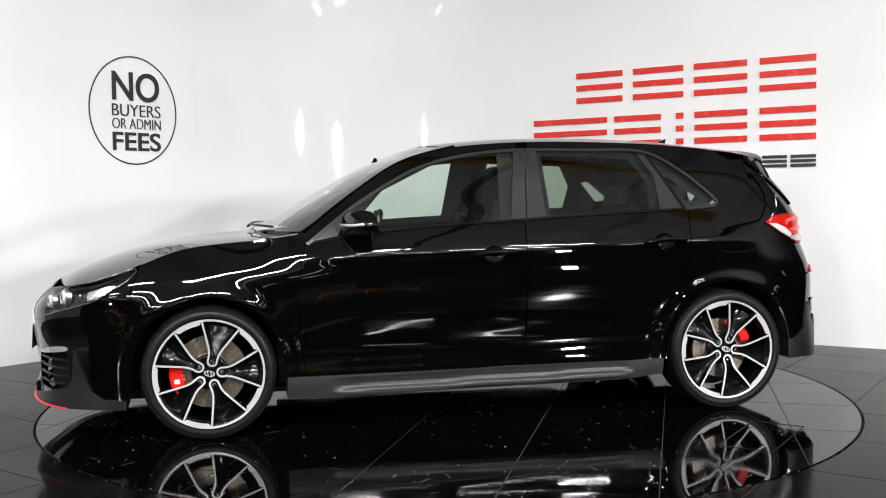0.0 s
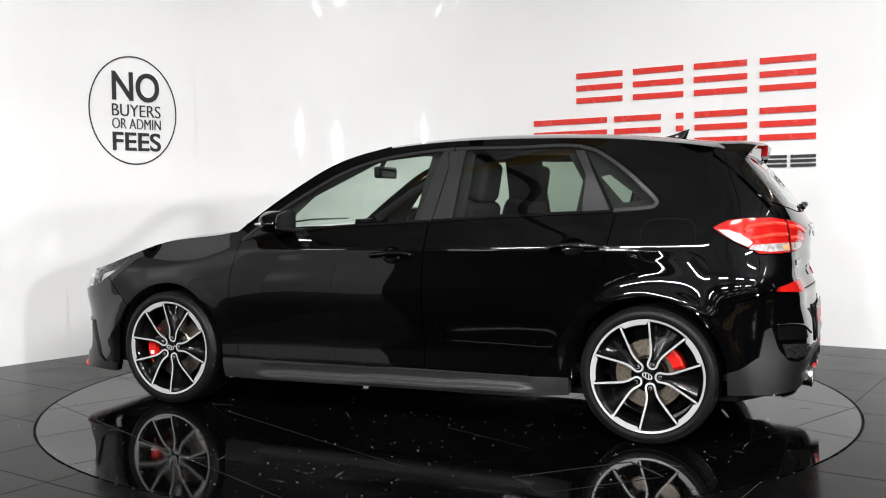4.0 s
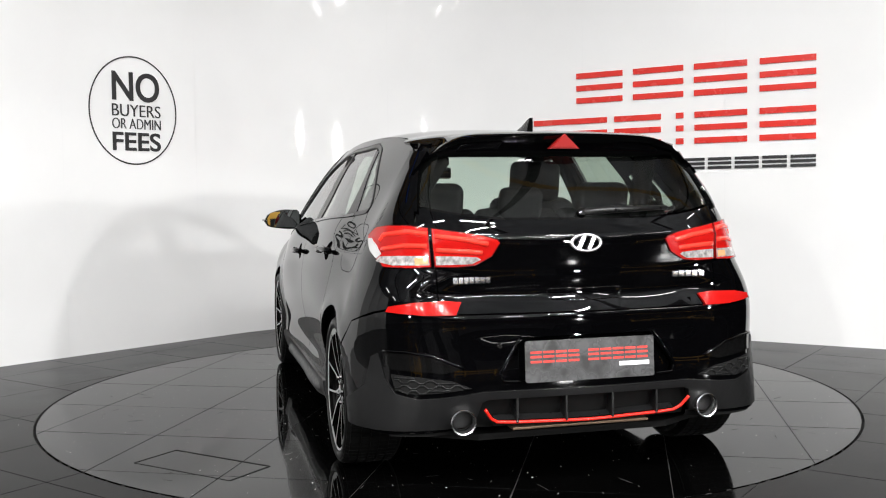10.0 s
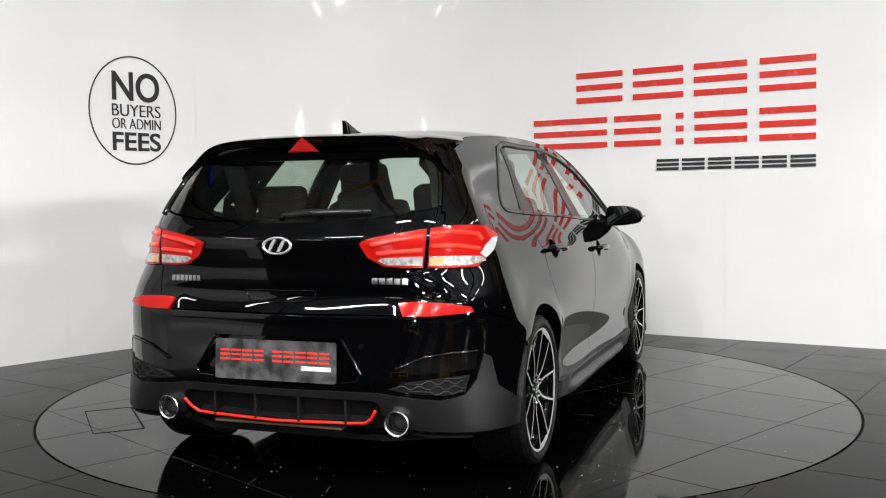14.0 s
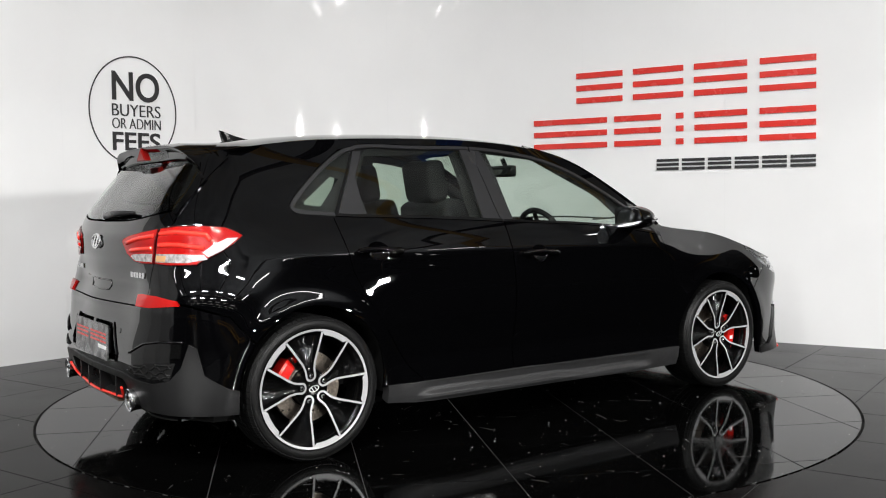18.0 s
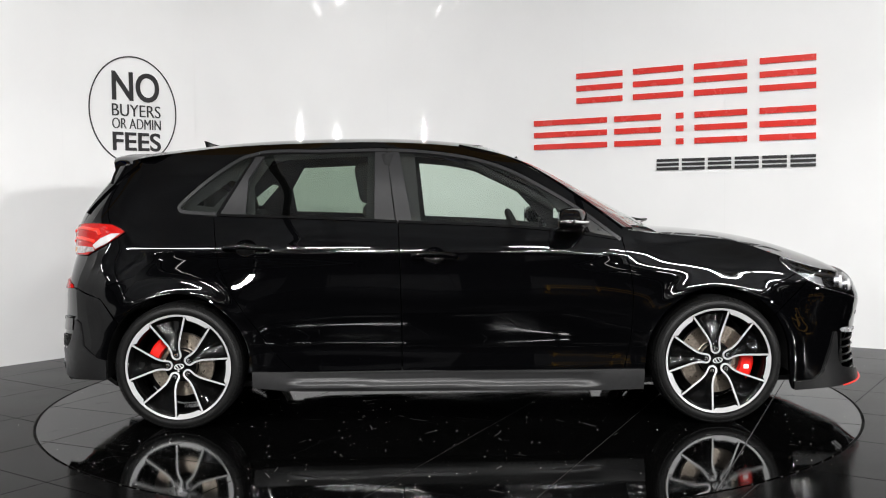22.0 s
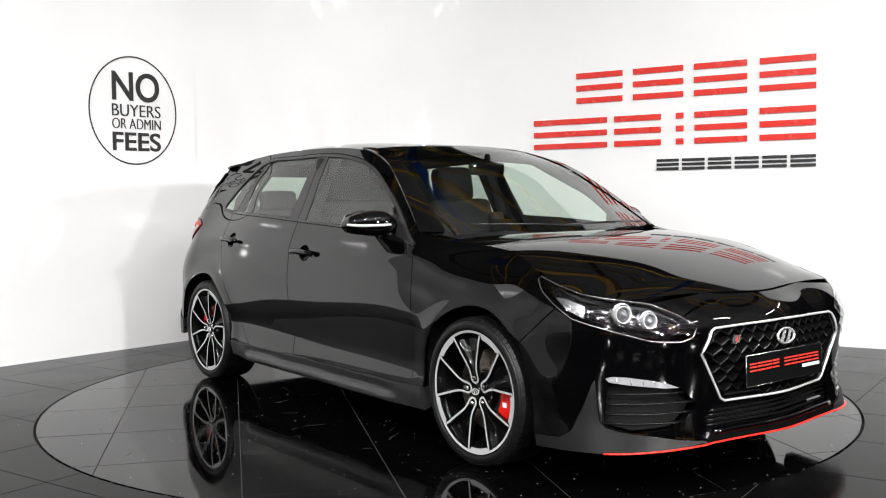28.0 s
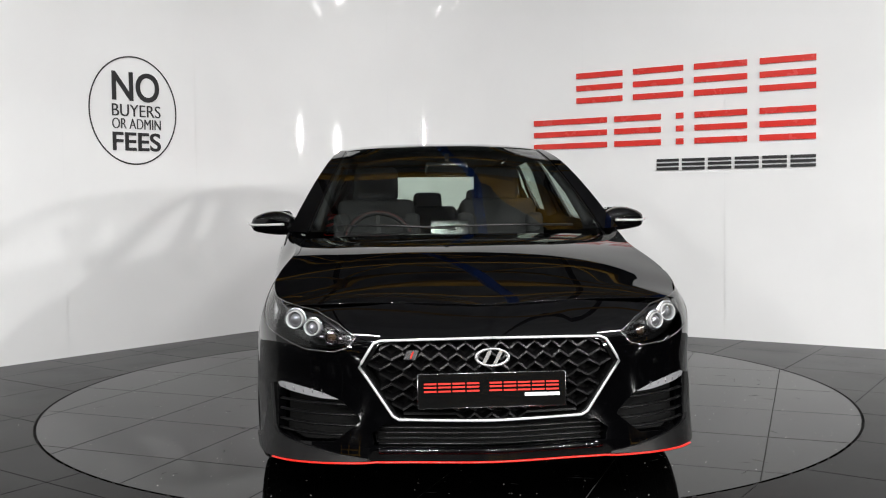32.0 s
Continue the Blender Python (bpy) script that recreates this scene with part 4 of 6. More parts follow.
def cross(f_edge, f_mid, pull, xs):
    """Precomputes edges for a surface that spans the car at each x."""
    ez = spline(xs, [float(f_edge(x)) for x in xs])
    ey = spline(xs, [edge_y(f_edge, x) for x in xs])

    def fn(x, v, off=0.0):
        x, v = np.asarray(x, float), np.asarray(v, float)
        y0, z0, zm = ey(x), ez(x), f_mid(x)
        a = np.abs(v)
        k = 1 - a ** pull
        z = z0 + (zm - z0) * k
        return np.stack([x, y0 * v, z + off], -1)
    return fn


def grid_patch(name, fn, poly, material, parent, cell, off=0.0, rim=0.012, label=""):
    return patch(name, poly, material, parent, off=off, cell=cell, rim=rim, fn=fn, label=label)


xs_b = [0.86, 1.0, 1.15, 1.3, 1.45, 1.6, 1.75, 1.9, 2.0, 2.12]
BON = cross(bonnet_edge, bonnet_mid, 2.8, xs_b)


def bonnet_outline():
    right = [(1.06, 0.92), (1.2, 0.965), (1.45, 0.975), (1.62, 0.982), (1.68, 1.0), (1.74, 1.0), (1.86, 1.0), (1.955, 0.99), (2.00, 0.90), (2.062, 0.64), (2.098, 0.32), (2.108, 0.0)]
    back = [(1.06, 0.92), (1.085, 0.5), (1.10, 0.0)]
    return right + [(x, -v) for x, v in right[-2::-1]] + [(x, -v) for x, v in back[1:-1]] + [(1.10, 0.0)] + [(1.085, 0.5)]


bonnet = grid_patch("bonnet", BON, bonnet_outline(), PAINT, car, (0.04, 0.04), rim=0.005)
tube([Vector(BON(x, v, -0.001)) for x, v in smooth_line([(1.955, 0.985), (2.00, 0.90), (2.062, 0.64), (2.098, 0.32), (2.108, 0.0), (2.098, -0.32), (2.062, -0.64), (2.00, -0.90), (1.955, -0.985)], 5)], 0.0028, "bonnet_lip", PAINT, bonnet, "rolled painted lip", 6)
for s_ in (1, -1):
    wt = [(0.87, 0.90 * s_), (1.055, 0.925 * s_), (1.2, 0.969 * s_), (1.45, 0.979 * s_), (1.63, 0.969 * s_), (1.63, 1.0 * s_), (1.4, 1.0 * s_), (1.1, 1.0 * s_), (0.87, 1.0 * s_)]
    grid_patch("wing_top", BON, wt, PAINT, car, (0.04, 0.02), rim=0)
xs_r = [-1.8, -1.6, -1.4, -1.1, -0.8, -0.5, -0.2, 0.05, 0.2, 0.36]
ROOF = cross(shoulder, roof_mid, 3.6, xs_r)
roof_poly = [(0.230, 0.0), (0.222, 0.25), (0.207, 0.45), (0.185, 0.65), (0.155, 0.80), (0.125, 0.92), (0.10, 1.0)] + [(x, 1.0) for x in (-0.2, -0.6, -1.0, -1.4, -1.62)] + [(-1.62, -1.0), (-1.4, -1.0), (-1.0, -1.0), (-0.6, -1.0), (-0.2, -1.0), (0.10, -1.0), (0.125, -0.92), (0.155, -0.80), (0.185, -0.65), (0.207, -0.45), (0.222, -0.25)]
grid_patch("roof", ROOF, roof_poly, PAINT, car, (0.06, 0.05), rim=0.01)


# windscreen: k from the cowl to the header, v across
scr_mid = spline([0, 0.25, 0.5, 0.75, 1.0], [(1.135, 0.960), (0.935, 1.068), (0.725, 1.184), (0.500, 1.304), (0.232, 1.412)])
scr_edge = spline([0, 0.25, 0.5, 0.75, 1.0], [(x, edge_y(shoulder, x) - 0.03, float(shoulder(x)) + 0.008) for x in (0.885, 0.735, 0.56, 0.36, 0.11)])


def SCREEN(k, v, off=0.0):
    k, v = np.asarray(k, float), np.asarray(v, float)
    m, e = scr_mid(k), scr_edge(k)
    w = 1 - np.abs(v) ** 2.2
    x = e[..., 0] + (m[..., 0] - e[..., 0]) * w
    z = e[..., 2] + (m[..., 1] - e[..., 2]) * (1 - np.abs(v) ** (2.2 + 1.2 * np.clip(k, 0, 1)))
    return np.stack([x + off, e[..., 1] * v, z + off * 1.6], -1)


scr = patch("windscreen", [(0.0, -0.93), (0.0, 0.93), (0.5, 0.945), (1.0, 0.96), (1.0, -0.96), (0.5, -0.945)], GLASS_F, car, cell=(0.05, 0.06), rim=0, fn=SCREEN, label="clear windscreen")
scr.visible_shadow = False
for s_ in (1, -1):
    patch("screen_pillar", [(-0.02, 0.93 * s_), (0.5, 0.945 * s_), (1.0, 0.96 * s_), (1.03, 1.045 * s_), (0.5, 1.045 * s_), (-0.02, 1.05 * s_)], PAINT, car, cell=(0.05, 0.05), off=0.003, rim=0.01, fn=SCREEN)
    patch("screen_seal", [(0.0, 0.915 * s_), (0.5, 0.925 * s_), (1.0, 0.945 * s_), (1.0, 0.962 * s_), (0.5, 0.947 * s_), (0.0, 0.932 * s_)], GLOSS, scr, cell=(0.06, 0.05), off=0.001, rim=0.004, fn=SCREEN)
patch("header_band", [(0.955, -0.96), (0.955, 0.96), (1.02, 0.96), (1.02, -0.96)], GLOSS, scr, cell=(0.05, 0.06), off=-0.002, rim=0, fn=SCREEN)
# cowl between bonnet and screen
cowl = lambda a, v, off=0.0: np.stack([1.115 - 0.20 * np.abs(v) ** 2.2 + np.asarray(a, float), 0.70 * np.asarray(v, float), 0.948 - 0.012 * np.abs(v) ** 2 + 0 * np.asarray(a) + off], -1)
patch("cowl", [(-0.06, -1.0), (-0.06, 1.0), (0.10, 1.0), (0.10, -1.0)], PLASTIC, car, cell=(0.08, 0.1), rim=0, fn=cowl)

# ---------------------------------------------------------------- nose
def sym(poly):
    """An outline on one half of the nose, closed over the middle (u = 0)."""
    return poly + [(-u, z) for u, z in poly[::-1] if abs(u) > 1e-6]


def nose(pts):
    return [(uf(y, z), z) for y, z in pts]


def bumper_front():
    top = [(0.0, 0.750), (uf(0.30, 0.746), 0.746), (uf(0.52, 0.731), 0.731), (uf(0.612, 0.723), 0.723), (uf(0.540, 0.677), 0.677)] + nose(HEAD_LOW) + side([(1.850, 0.660), (1.774, 0.697)])
    low = side([(1.616, 0.552)] + arch(1.325, 0.352, 37, 0, 6) + [(1.684, 0.20), (1.70, 0.165)]) + nose([(0.80, 0.168), (0.60, 0.182), (0.40, 0.186), (0.20, 0.186)]) + [(0.0, 0.186)]
    outline = sym(top + low)
    grille = sym([(0.0, 0.630), (uf(0.395, 0.622), 0.622), (uf(0.418, 0.612), 0.612), (uf(0.468, 0.530), 0.530), (uf(0.352, 0.350), 0.350), (uf(0.330, 0.337), 0.337), (0.0, 0.334)])
    low_in = sym([(0.0, 0.318), (uf(0.385, 0.320), 0.320), (uf(0.43, 0.285), 0.285), (uf(0.42, 0.242), 0.242), (0.0, 0.236)])
    vent = nose([(0.535, 0.405), (0.620, 0.418), (0.765, 0.432), (0.775, 0.270), (0.700, 0.245), (0.560, 0.255), (0.466, 0.330), (0.470, 0.345)])
    b = patch("front_bumper", outline, PAINT, car, cell=(0.03, 0.028), rim=0.03, holes=[grille, low_in, vent, [(-u, z) for u, z in vent]])
    return b, grille, low_in, vent


BUMPER_F, GRILLE, LOW_IN, VENT = bumper_front()

# ---------------------------------------------------------------- tail
def symr(poly):
    return poly + [(2 * UL - u, z) for u, z in poly[::-1] if abs(u - UL) > 1e-6]


def tail(pts):
    return [(ur(y, z) if y > 1e-6 else UL, z) for y, z in pts]


def tail_panels():
    gate = symr(tail([(0.0, 0.690), (0.30, 0.690), (0.545, 0.693), (0.573, 0.705), (0.574, 0.86), (0.596, 0.95), (0.634, 1.035), (0.626, 1.088), (0.52, 1.066), (0.42, 1.050), (0.31, 1.040), (0.0, 1.036)]))
    g = patch("tailgate", gate, PAINT, car, cell=(0.04, 0.03))
    glass_ = symr(tail([(0.0, 1.044), (0.31, 1.048), (0.42, 1.058), (0.52, 1.074), (0.622, 1.096), (0.602, 1.20), (0.575, 1.285), (0.40, 1.300), (0.0, 1.305)]))
    w = patch("rear_window", glass_, GLASS_T, g, off=-0.003, rim=0, cell=(0.05, 0.04), label="tinted rear window")
    w.visible_shadow = False
    # dark pillar between the rear glass and the quarter
    for m in (False, True):
        inn = [(ur(y, z), z) for y, z in ((0.600, 1.055), (0.580, 1.12), (0.560, 1.18), (0.535, 1.24), (0.505, 1.30), (0.50, 1.325))]
        out = [(U3 + 0.115, z) for z in (1.325, 1.24, 1.18, 1.12, 1.055)]
        patch("hatch_pillar", inn + out, GLOSS, g, off=-0.012, rim=0, mirror=m, cell=(0.04, 0.04))
    top = tail([(0.0, 0.684), (0.30, 0.684), (0.545, 0.687), (0.69, 0.719)]) + [(ur(0.79, 0.695), 0.695), (ux(-1.70, 0.650), 0.650)] + side(arch(-1.325, 0.352, 144, 186, 8) + [(-1.70, 0.26)]) + tail([(0.76, 0.245), (0.6, 0.25), (0.455, 0.262), (0.435, 0.366), (0.40, 0.378), (0.0, 0.380)])
    recess = symr(tail([(0.0, 0.600), (0.26, 0.598), (0.355, 0.470), (0.345, 0.436), (0.0, 0.432)]))
    b = patch("rear_bumper", symr(top), PAINT, car, cell=(0.035, 0.03), holes=[recess])
    patch("plate_recess", recess, PAINT, b, off=-0.035, rim=0, cell=(0.05, 0.04))
    return g, b


GATE, BUMPER_R = tail_panels()

# ---------------------------------------------------------------- wheels
def two_tone(ob, k):
    """Keeps the first material on the middle face of each k and the second on the rest."""
    ob.data.polygons.foreach_set("material_index", [0 if i % k == 1 else 1 for i in range(len(ob.data.polygons))])
    return ob


def wheel_at(x, y, mirror, turn, front):
    w = new("wheel")
    w.parent = car
    w.matrix_local = pose(x, y, 0.3145) @ (pose(0, 0, 0, 0, 0, 180) if mirror else Matrix())
    T = pose(0, 0, 0, 0, turn, 0)
    hw = 0.118
    # tyre: y points outwards
    prof = [(0.252, -hw + 0.016), (0.266, -hw + 0.003), (0.286, -hw - 0.002), (0.302, -hw + 0.010), (0.3100, -hw + 0.032), (0.3115, 0.0), (0.3100, hw - 0.032), (0.303, hw - 0.011), (0.294, hw - 0.001),
            (0.292, hw + 0.0005), (0.289, hw + 0.0005), (0.287, hw + 0.002), (0.278, hw + 0.0025), (0.270, hw + 0.001), (0.2685, hw - 0.0015), (0.2655, hw - 0.002), (0.2625, hw - 0.012)]
    ty = lathe(prof, 72, "y", "tyre", RUBBER, w)
    # tread grooves as raised blocks
    verts, faces = [], []
    nb = 76
    for i in range(nb):
        a0, a1 = 2 * math.pi * i / nb, 2 * math.pi * (i + 0.86) / nb
        for y0, y1 in ((-0.098, -0.062), (-0.054, -0.022), (-0.014, 0.014), (0.022, 0.054), (0.062, 0.098), (0.100, 0.113)):
            sk = 0.02 * (1 if y0 > 0.09 else (i % 2) * 0.3)
            o = len(verts)
            for a in (a0, a1):
                for yy in (y0, y1):
                    r0 = 0.3140 if abs(yy) < 0.09 else (0.3120 if abs(yy) < 0.1 else 0.3128 - (abs(yy) - 0.098) * 0.75)
                    for r in (r0, r0 - 0.006):
                        verts.append((r * math.cos(a), yy, r * math.sin(a)))
            faces += [(o, o + 2, o + 6, o + 4), (o, o + 4, o + 5, o + 1), (o + 2, o + 3, o + 7, o + 6), (o, o + 1, o + 3, o + 2), (o + 4, o + 6, o + 7, o + 5)]
    link("tread", verts, faces, RUBBER, ty, smooth=False)
    # rim barrel
    lathe([(0.2635, hw - 0.016), (0.2560, hw - 0.018), (0.250, hw - 0.020), (0.240, hw - 0.026), (0.231, hw - 0.040), (0.224, -0.08), (0.245, -0.11)], 64, "y", "rim_barrel", RIM_BLACK, w)

    def P(a, b, h):
        v = T @ Vector((a * 1.018, h, b * 1.018))
        return (v.x, v.y, v.z)

    def dish(r):
        return hw - 0.008 - 0.030 * (1 - min(1, r / 0.24)) ** 1.3

    def Q(a, b, h):
        return P(a, b, dish(math.hypot(a, b)) + h)

    def pol(r, ang):
        return (r * math.sin(radians(ang)), r * math.cos(radians(ang)))
    # bright outer ring, wider across the open windows
    n = 120
    verts, faces = [], []
    for i in range(n):
        a = 360 * i / n
        rel = (a + 36) % 72 - 36
        wide = abs(rel) > 22.5
        ri = 0.2300 if wide else 0.2445
        for r, h in ((0.2560, -0.012), (0.2545, 0.003), (ri, 0.001), (ri - 0.001, -0.016)):
            x_, z_ = pol(r, a)
            verts.append(P(x_, z_, hw - 0.008 + h))
    for i in range(n):
        j = (i + 1) % n
        for k in range(3):
            faces.append((4 * i + k, 4 * j + k, 4 * j + k + 1, 4 * i + k + 1))
    two_tone(link("rim_ring", verts, faces, [ALLOY, RIM_BLACK], w, smooth=False, label="machined silver rim ring"), 3)
    for k in range(5):
        c = 72 * k
        rot = lambda p: (p[0] * math.cos(radians(c)) + p[1] * math.sin(radians(c)), -p[0] * math.sin(radians(c)) + p[1] * math.cos(radians(c)))
        e = pol(0.243, 20.5)
        path = [e, pol(0.17, 18.0), (0.030, 0.115), (0.0215, 0.085), (0.0205, 0.06)]
        path = smooth_line(path, 4)
        u_ = [(0.0205 * math.cos(radians(q)), 0.056 - 0.0205 * math.sin(radians(q))) for q in range(15, 166, 15)]
        left = [(-x_, z_) for x_, z_ in path[::-1]]
        full = [rot(p) for p in path + u_ + left]
        # silver edge line
        verts, faces = [], []
        for i, p in enumerate(full):
            a, b = full[max(i - 1, 0)], full[min(i + 1, len(full) - 1)]
            d = Vector((b[0] - a[0], b[1] - a[1])).normalized()
            nx, ny = -d.y, d.x
            hwid = 0.0044
            for sgn, h in ((1, -0.012), (1, 0.004), (-1, 0.004), (-1, -0.012)):
                verts.append(Q(p[0] + nx * hwid * sgn, p[1] + ny * hwid * sgn, h))
        for i in range(len(full) - 1):
            for q in range(3):
                faces.append((4 * i + q, 4 * i + q + 1, 4 * i + 4 + q + 1, 4 * i + 4 + q))
        two_tone(link("spoke_edge", verts, faces, [ALLOY, RIM_BLACK], w, smooth=False, label="machined silver spoke edge"), 3)
        # gloss black arm between the edges, hollowed towards the rim
        m = len(path)
        verts, faces = [], []
        for i in range(m):
            pr, pl = rot(path[i]), rot((-path[i][0], path[i][1]))
            r = math.hypot(*pr)
            deep = -0.004 - 0.040 * max(0, min(1, (r - 0.07) / 0.12))
            mid = ((pr[0] + pl[0]) / 2, (pr[1] + pl[1]) / 2)
            verts += [Q(pr[0], pr[1], -0.002), Q(pr[0] * 0.8 + mid[0] * 0.2, pr[1] * 0.8 + mid[1] * 0.2, deep), Q(pl[0] * 0.8 + mid[0] * 0.2, pl[1] * 0.8 + mid[1] * 0.2, deep), Q(pl[0], pl[1], -0.002)]
        for i in range(m - 1):
            for q in range(3):
                faces.append((4 * i + q, 4 * i + q + 1, 4 * i + 5 + q, 4 * i + 4 + q))
        link("spoke", verts, faces, RIM_BLACK, w, label="gloss black spoke")
        bx, bz = rot((0, 0.0572))
        bolt = lathe([(0.0, 0.012), (0.006, 0.0115), (0.0095, 0.007), (0.0105, 0.0), (0.0105, -0.02)], 12, "y", "wheel_bolt", CHROME, w)
        bolt.matrix_local = Matrix.Translation(P(bx, bz, dish(0.057) + 0.003))
    lathe([(0.0, -0.004), (0.030, -0.004), (0.040, -0.007), (0.078, -0.010), (0.082, -0.05)], 48, "y", "hub", RIM_BLACK, w).location = (0, dish(0.03) - 0.004, 0)
    cap = lathe([(0.0, 0.004), (0.026, 0.003), (0.030, -0.002)], 32, "y", "centre_cap", GLOSS, w)
    cap.location = (0, dish(0.0) + 0.012, 0)
    verts, faces = [], []
    for i in range(32):
        a = 2 * math.pi * i / 32
        for k in (1.0, 0.78):
            verts.append(P(0.0245 * k * math.cos(a), 0.0135 * k * math.sin(a), 0.0058))
    for i in range(32):
        j = (i + 1) % 32
        faces.append((2 * i, 2 * j, 2 * j + 1, 2 * i + 1))
    link("cap_emblem", verts, faces, BRIGHT, cap, smooth=False)
    for s_ in (-1, 1):
        prism([(s_ * 0.0075 - 0.006, -0.0085), (s_ * 0.0075 - 0.002, -0.0085), (s_ * 0.0075 + 0.006, 0.0085), (s_ * 0.0075 + 0.002, 0.0085)], 0.0050, 0.0060, P, "emblem_bar", BRIGHT, cap)
    # brake disc and caliper, which do not follow the rim's turn
    rd = 0.172 if front else 0.157
    bd = lathe([(0.085, 0.034), (0.09, 0.030), (rd, 0.030), (rd, 0.004), (0.09, 0.004)], 64, "y", "brake_disc", DISC, w)
    lathe([(0.0, 0.046), (0.07, 0.046), (0.084, 0.036), (0.086, 0.0)], 40, "y", "disc_bell", MATTE, bd)
    lathe([(0.0, -0.06), (0.21, -0.06), (0.215, -0.09)], 40, "y", "dust_shield", MATTE, bd)
    # the caliper sits towards the nose in front and behind the disc's top at the rear
    fw = -1 if mirror else 1
    ang = -14 if front else 33
    fwd = (fw if front else -fw)
    sx, h, rr_ = (0.066, 0.135, rd - 0.018) if front else (0.056, 0.098, rd - 0.020)
    verts, faces = [], []
    K = 7
    for i in range(K + 1):
        a = radians(ang + (i / K - 0.5) * (50 if front else 40))
        for r, yy in ((rr_ - sx / 2, 0.040), (rr_ - sx / 2 + 0.006, 0.066), (rr_ + sx / 2 - 0.01, 0.066), (rr_ + sx / 2, 0.058), (rr_ + sx / 2, -0.01)):
            verts.append((fwd * r * math.cos(a), yy - (0.010 if i in (0, K) else 0), r * math.sin(a)))
    for i in range(K):
        for q in range(4):
            faces.append((5 * i + q, 5 * i + q + 1, 5 * i + 6 + q, 5 * i + 5 + q))
    faces.append(tuple(range(5)))
    faces.append(tuple(5 * K + q for q in range(5))[::-1])
    link("brake_caliper", verts, faces, RED, w, smooth=False, label="red painted brake caliper")
    # the pad carrier's arm shows beside the caliper
    verts, faces = [], []
    a0, a1 = (ang + 34, ang + 50) if front else (ang + 28, ang + 44)
    for i in range(4):
        a = radians(a0 + (a1 - a0) * i / 3)
        for r, yy in ((rr_ - 0.012, 0.036), (rr_ - 0.010, 0.050), (rr_ + 0.014, 0.050), (rr_ + 0.018, 0.010)):
            verts.append((fwd * r * math.cos(a), yy, r * math.sin(a)))
    for i in range(3):
        for q in range(3):
            faces.append((4 * i + q, 4 * i + q + 1, 4 * i + 5 + q, 4 * i + 4 + q))
    faces += [(0, 1, 2, 3), (15, 14, 13, 12)]
    link("caliper_arm", verts, faces, RED, w, smooth=False, label="red painted caliper arm")
    # plain pale mark on the front caliper
    if front:
        a = radians(ang)
        ob = prism([(-0.012, -0.010), (0.012, -0.010), (0.012, 0.010), (-0.012, 0.010)], 0.0, 0.002, lambda p, q, h_: (fwd * rr_ * math.cos(a) + p, 0.0668 + h_, rr_ * math.sin(a) + q), "caliper_mark", WHITE_INK, w)
    return w


wheel_at(1.325, 0.768, False, -14, True)
wheel_at(-1.325, 0.760, False, -23, False)
wheel_at(1.325, -0.768, True, 9, True)
wheel_at(-1.325, -0.760, True, 12, False)


# ---------------------------------------------------------------- details on the skin
def at(u, z, off=0.0):
    return Vector([float(c) for c in S(u, z, off)])


def normal_at(u, z):
    e = 1e-3
    n = np.cross(S(u + e, z) - S(u - e, z), S(u, z + e) - S(u, z - e))
    n = Vector([float(c) for c in n]).normalized()
    p = at(u, z)
    return n if n.dot(Vector((p.x * 0.25, p.y, p.z - 0.55))) > 0 else -n


def skin_tube(name, pts, r, material, parent, off=0.0, mirror=False, label="", n=8, flat=None):
    p = [at(u, z, off) for u, z in pts]
    if mirror:
        p = [Vector((q.x, -q.y, q.z)) for q in p]
    return tube(p, r, name, material, parent, label, n, flat)


def dense(pts, k=6, closed=False):
    out = []
    m = len(pts)
    for i in range(m if closed else m - 1):
        a, b = pts[i], pts[(i + 1) % m]
        for q in range(k):
            out.append((a[0] + (b[0] - a[0]) * q / k, a[1] + (b[1] - a[1]) * q / k))
    out.append(pts[0] if closed else pts[-1])
    return out


def oriented(p, n, up=Vector((0, 0, 1))):
    """A pose at p whose y axis is the outward normal n."""
    n = n.normalized()
    x = n.cross(up).normalized()
    z = x.cross(n)
    return Matrix(((x.x, n.x, z.x, p.x), (x.y, n.y, z.y, p.y), (x.z, n.z, z.z, p.z), (0, 0, 0, 1)))


# ---- headlights
mat_projector = mat("smoked_projector_glass", (0.22, 0.22, 0.23), 0.06, 0.7)
mat_amber = mat("dim_amber_lens", (0.045, 0.028, 0.016), 0.08, 0.2, 0.6)


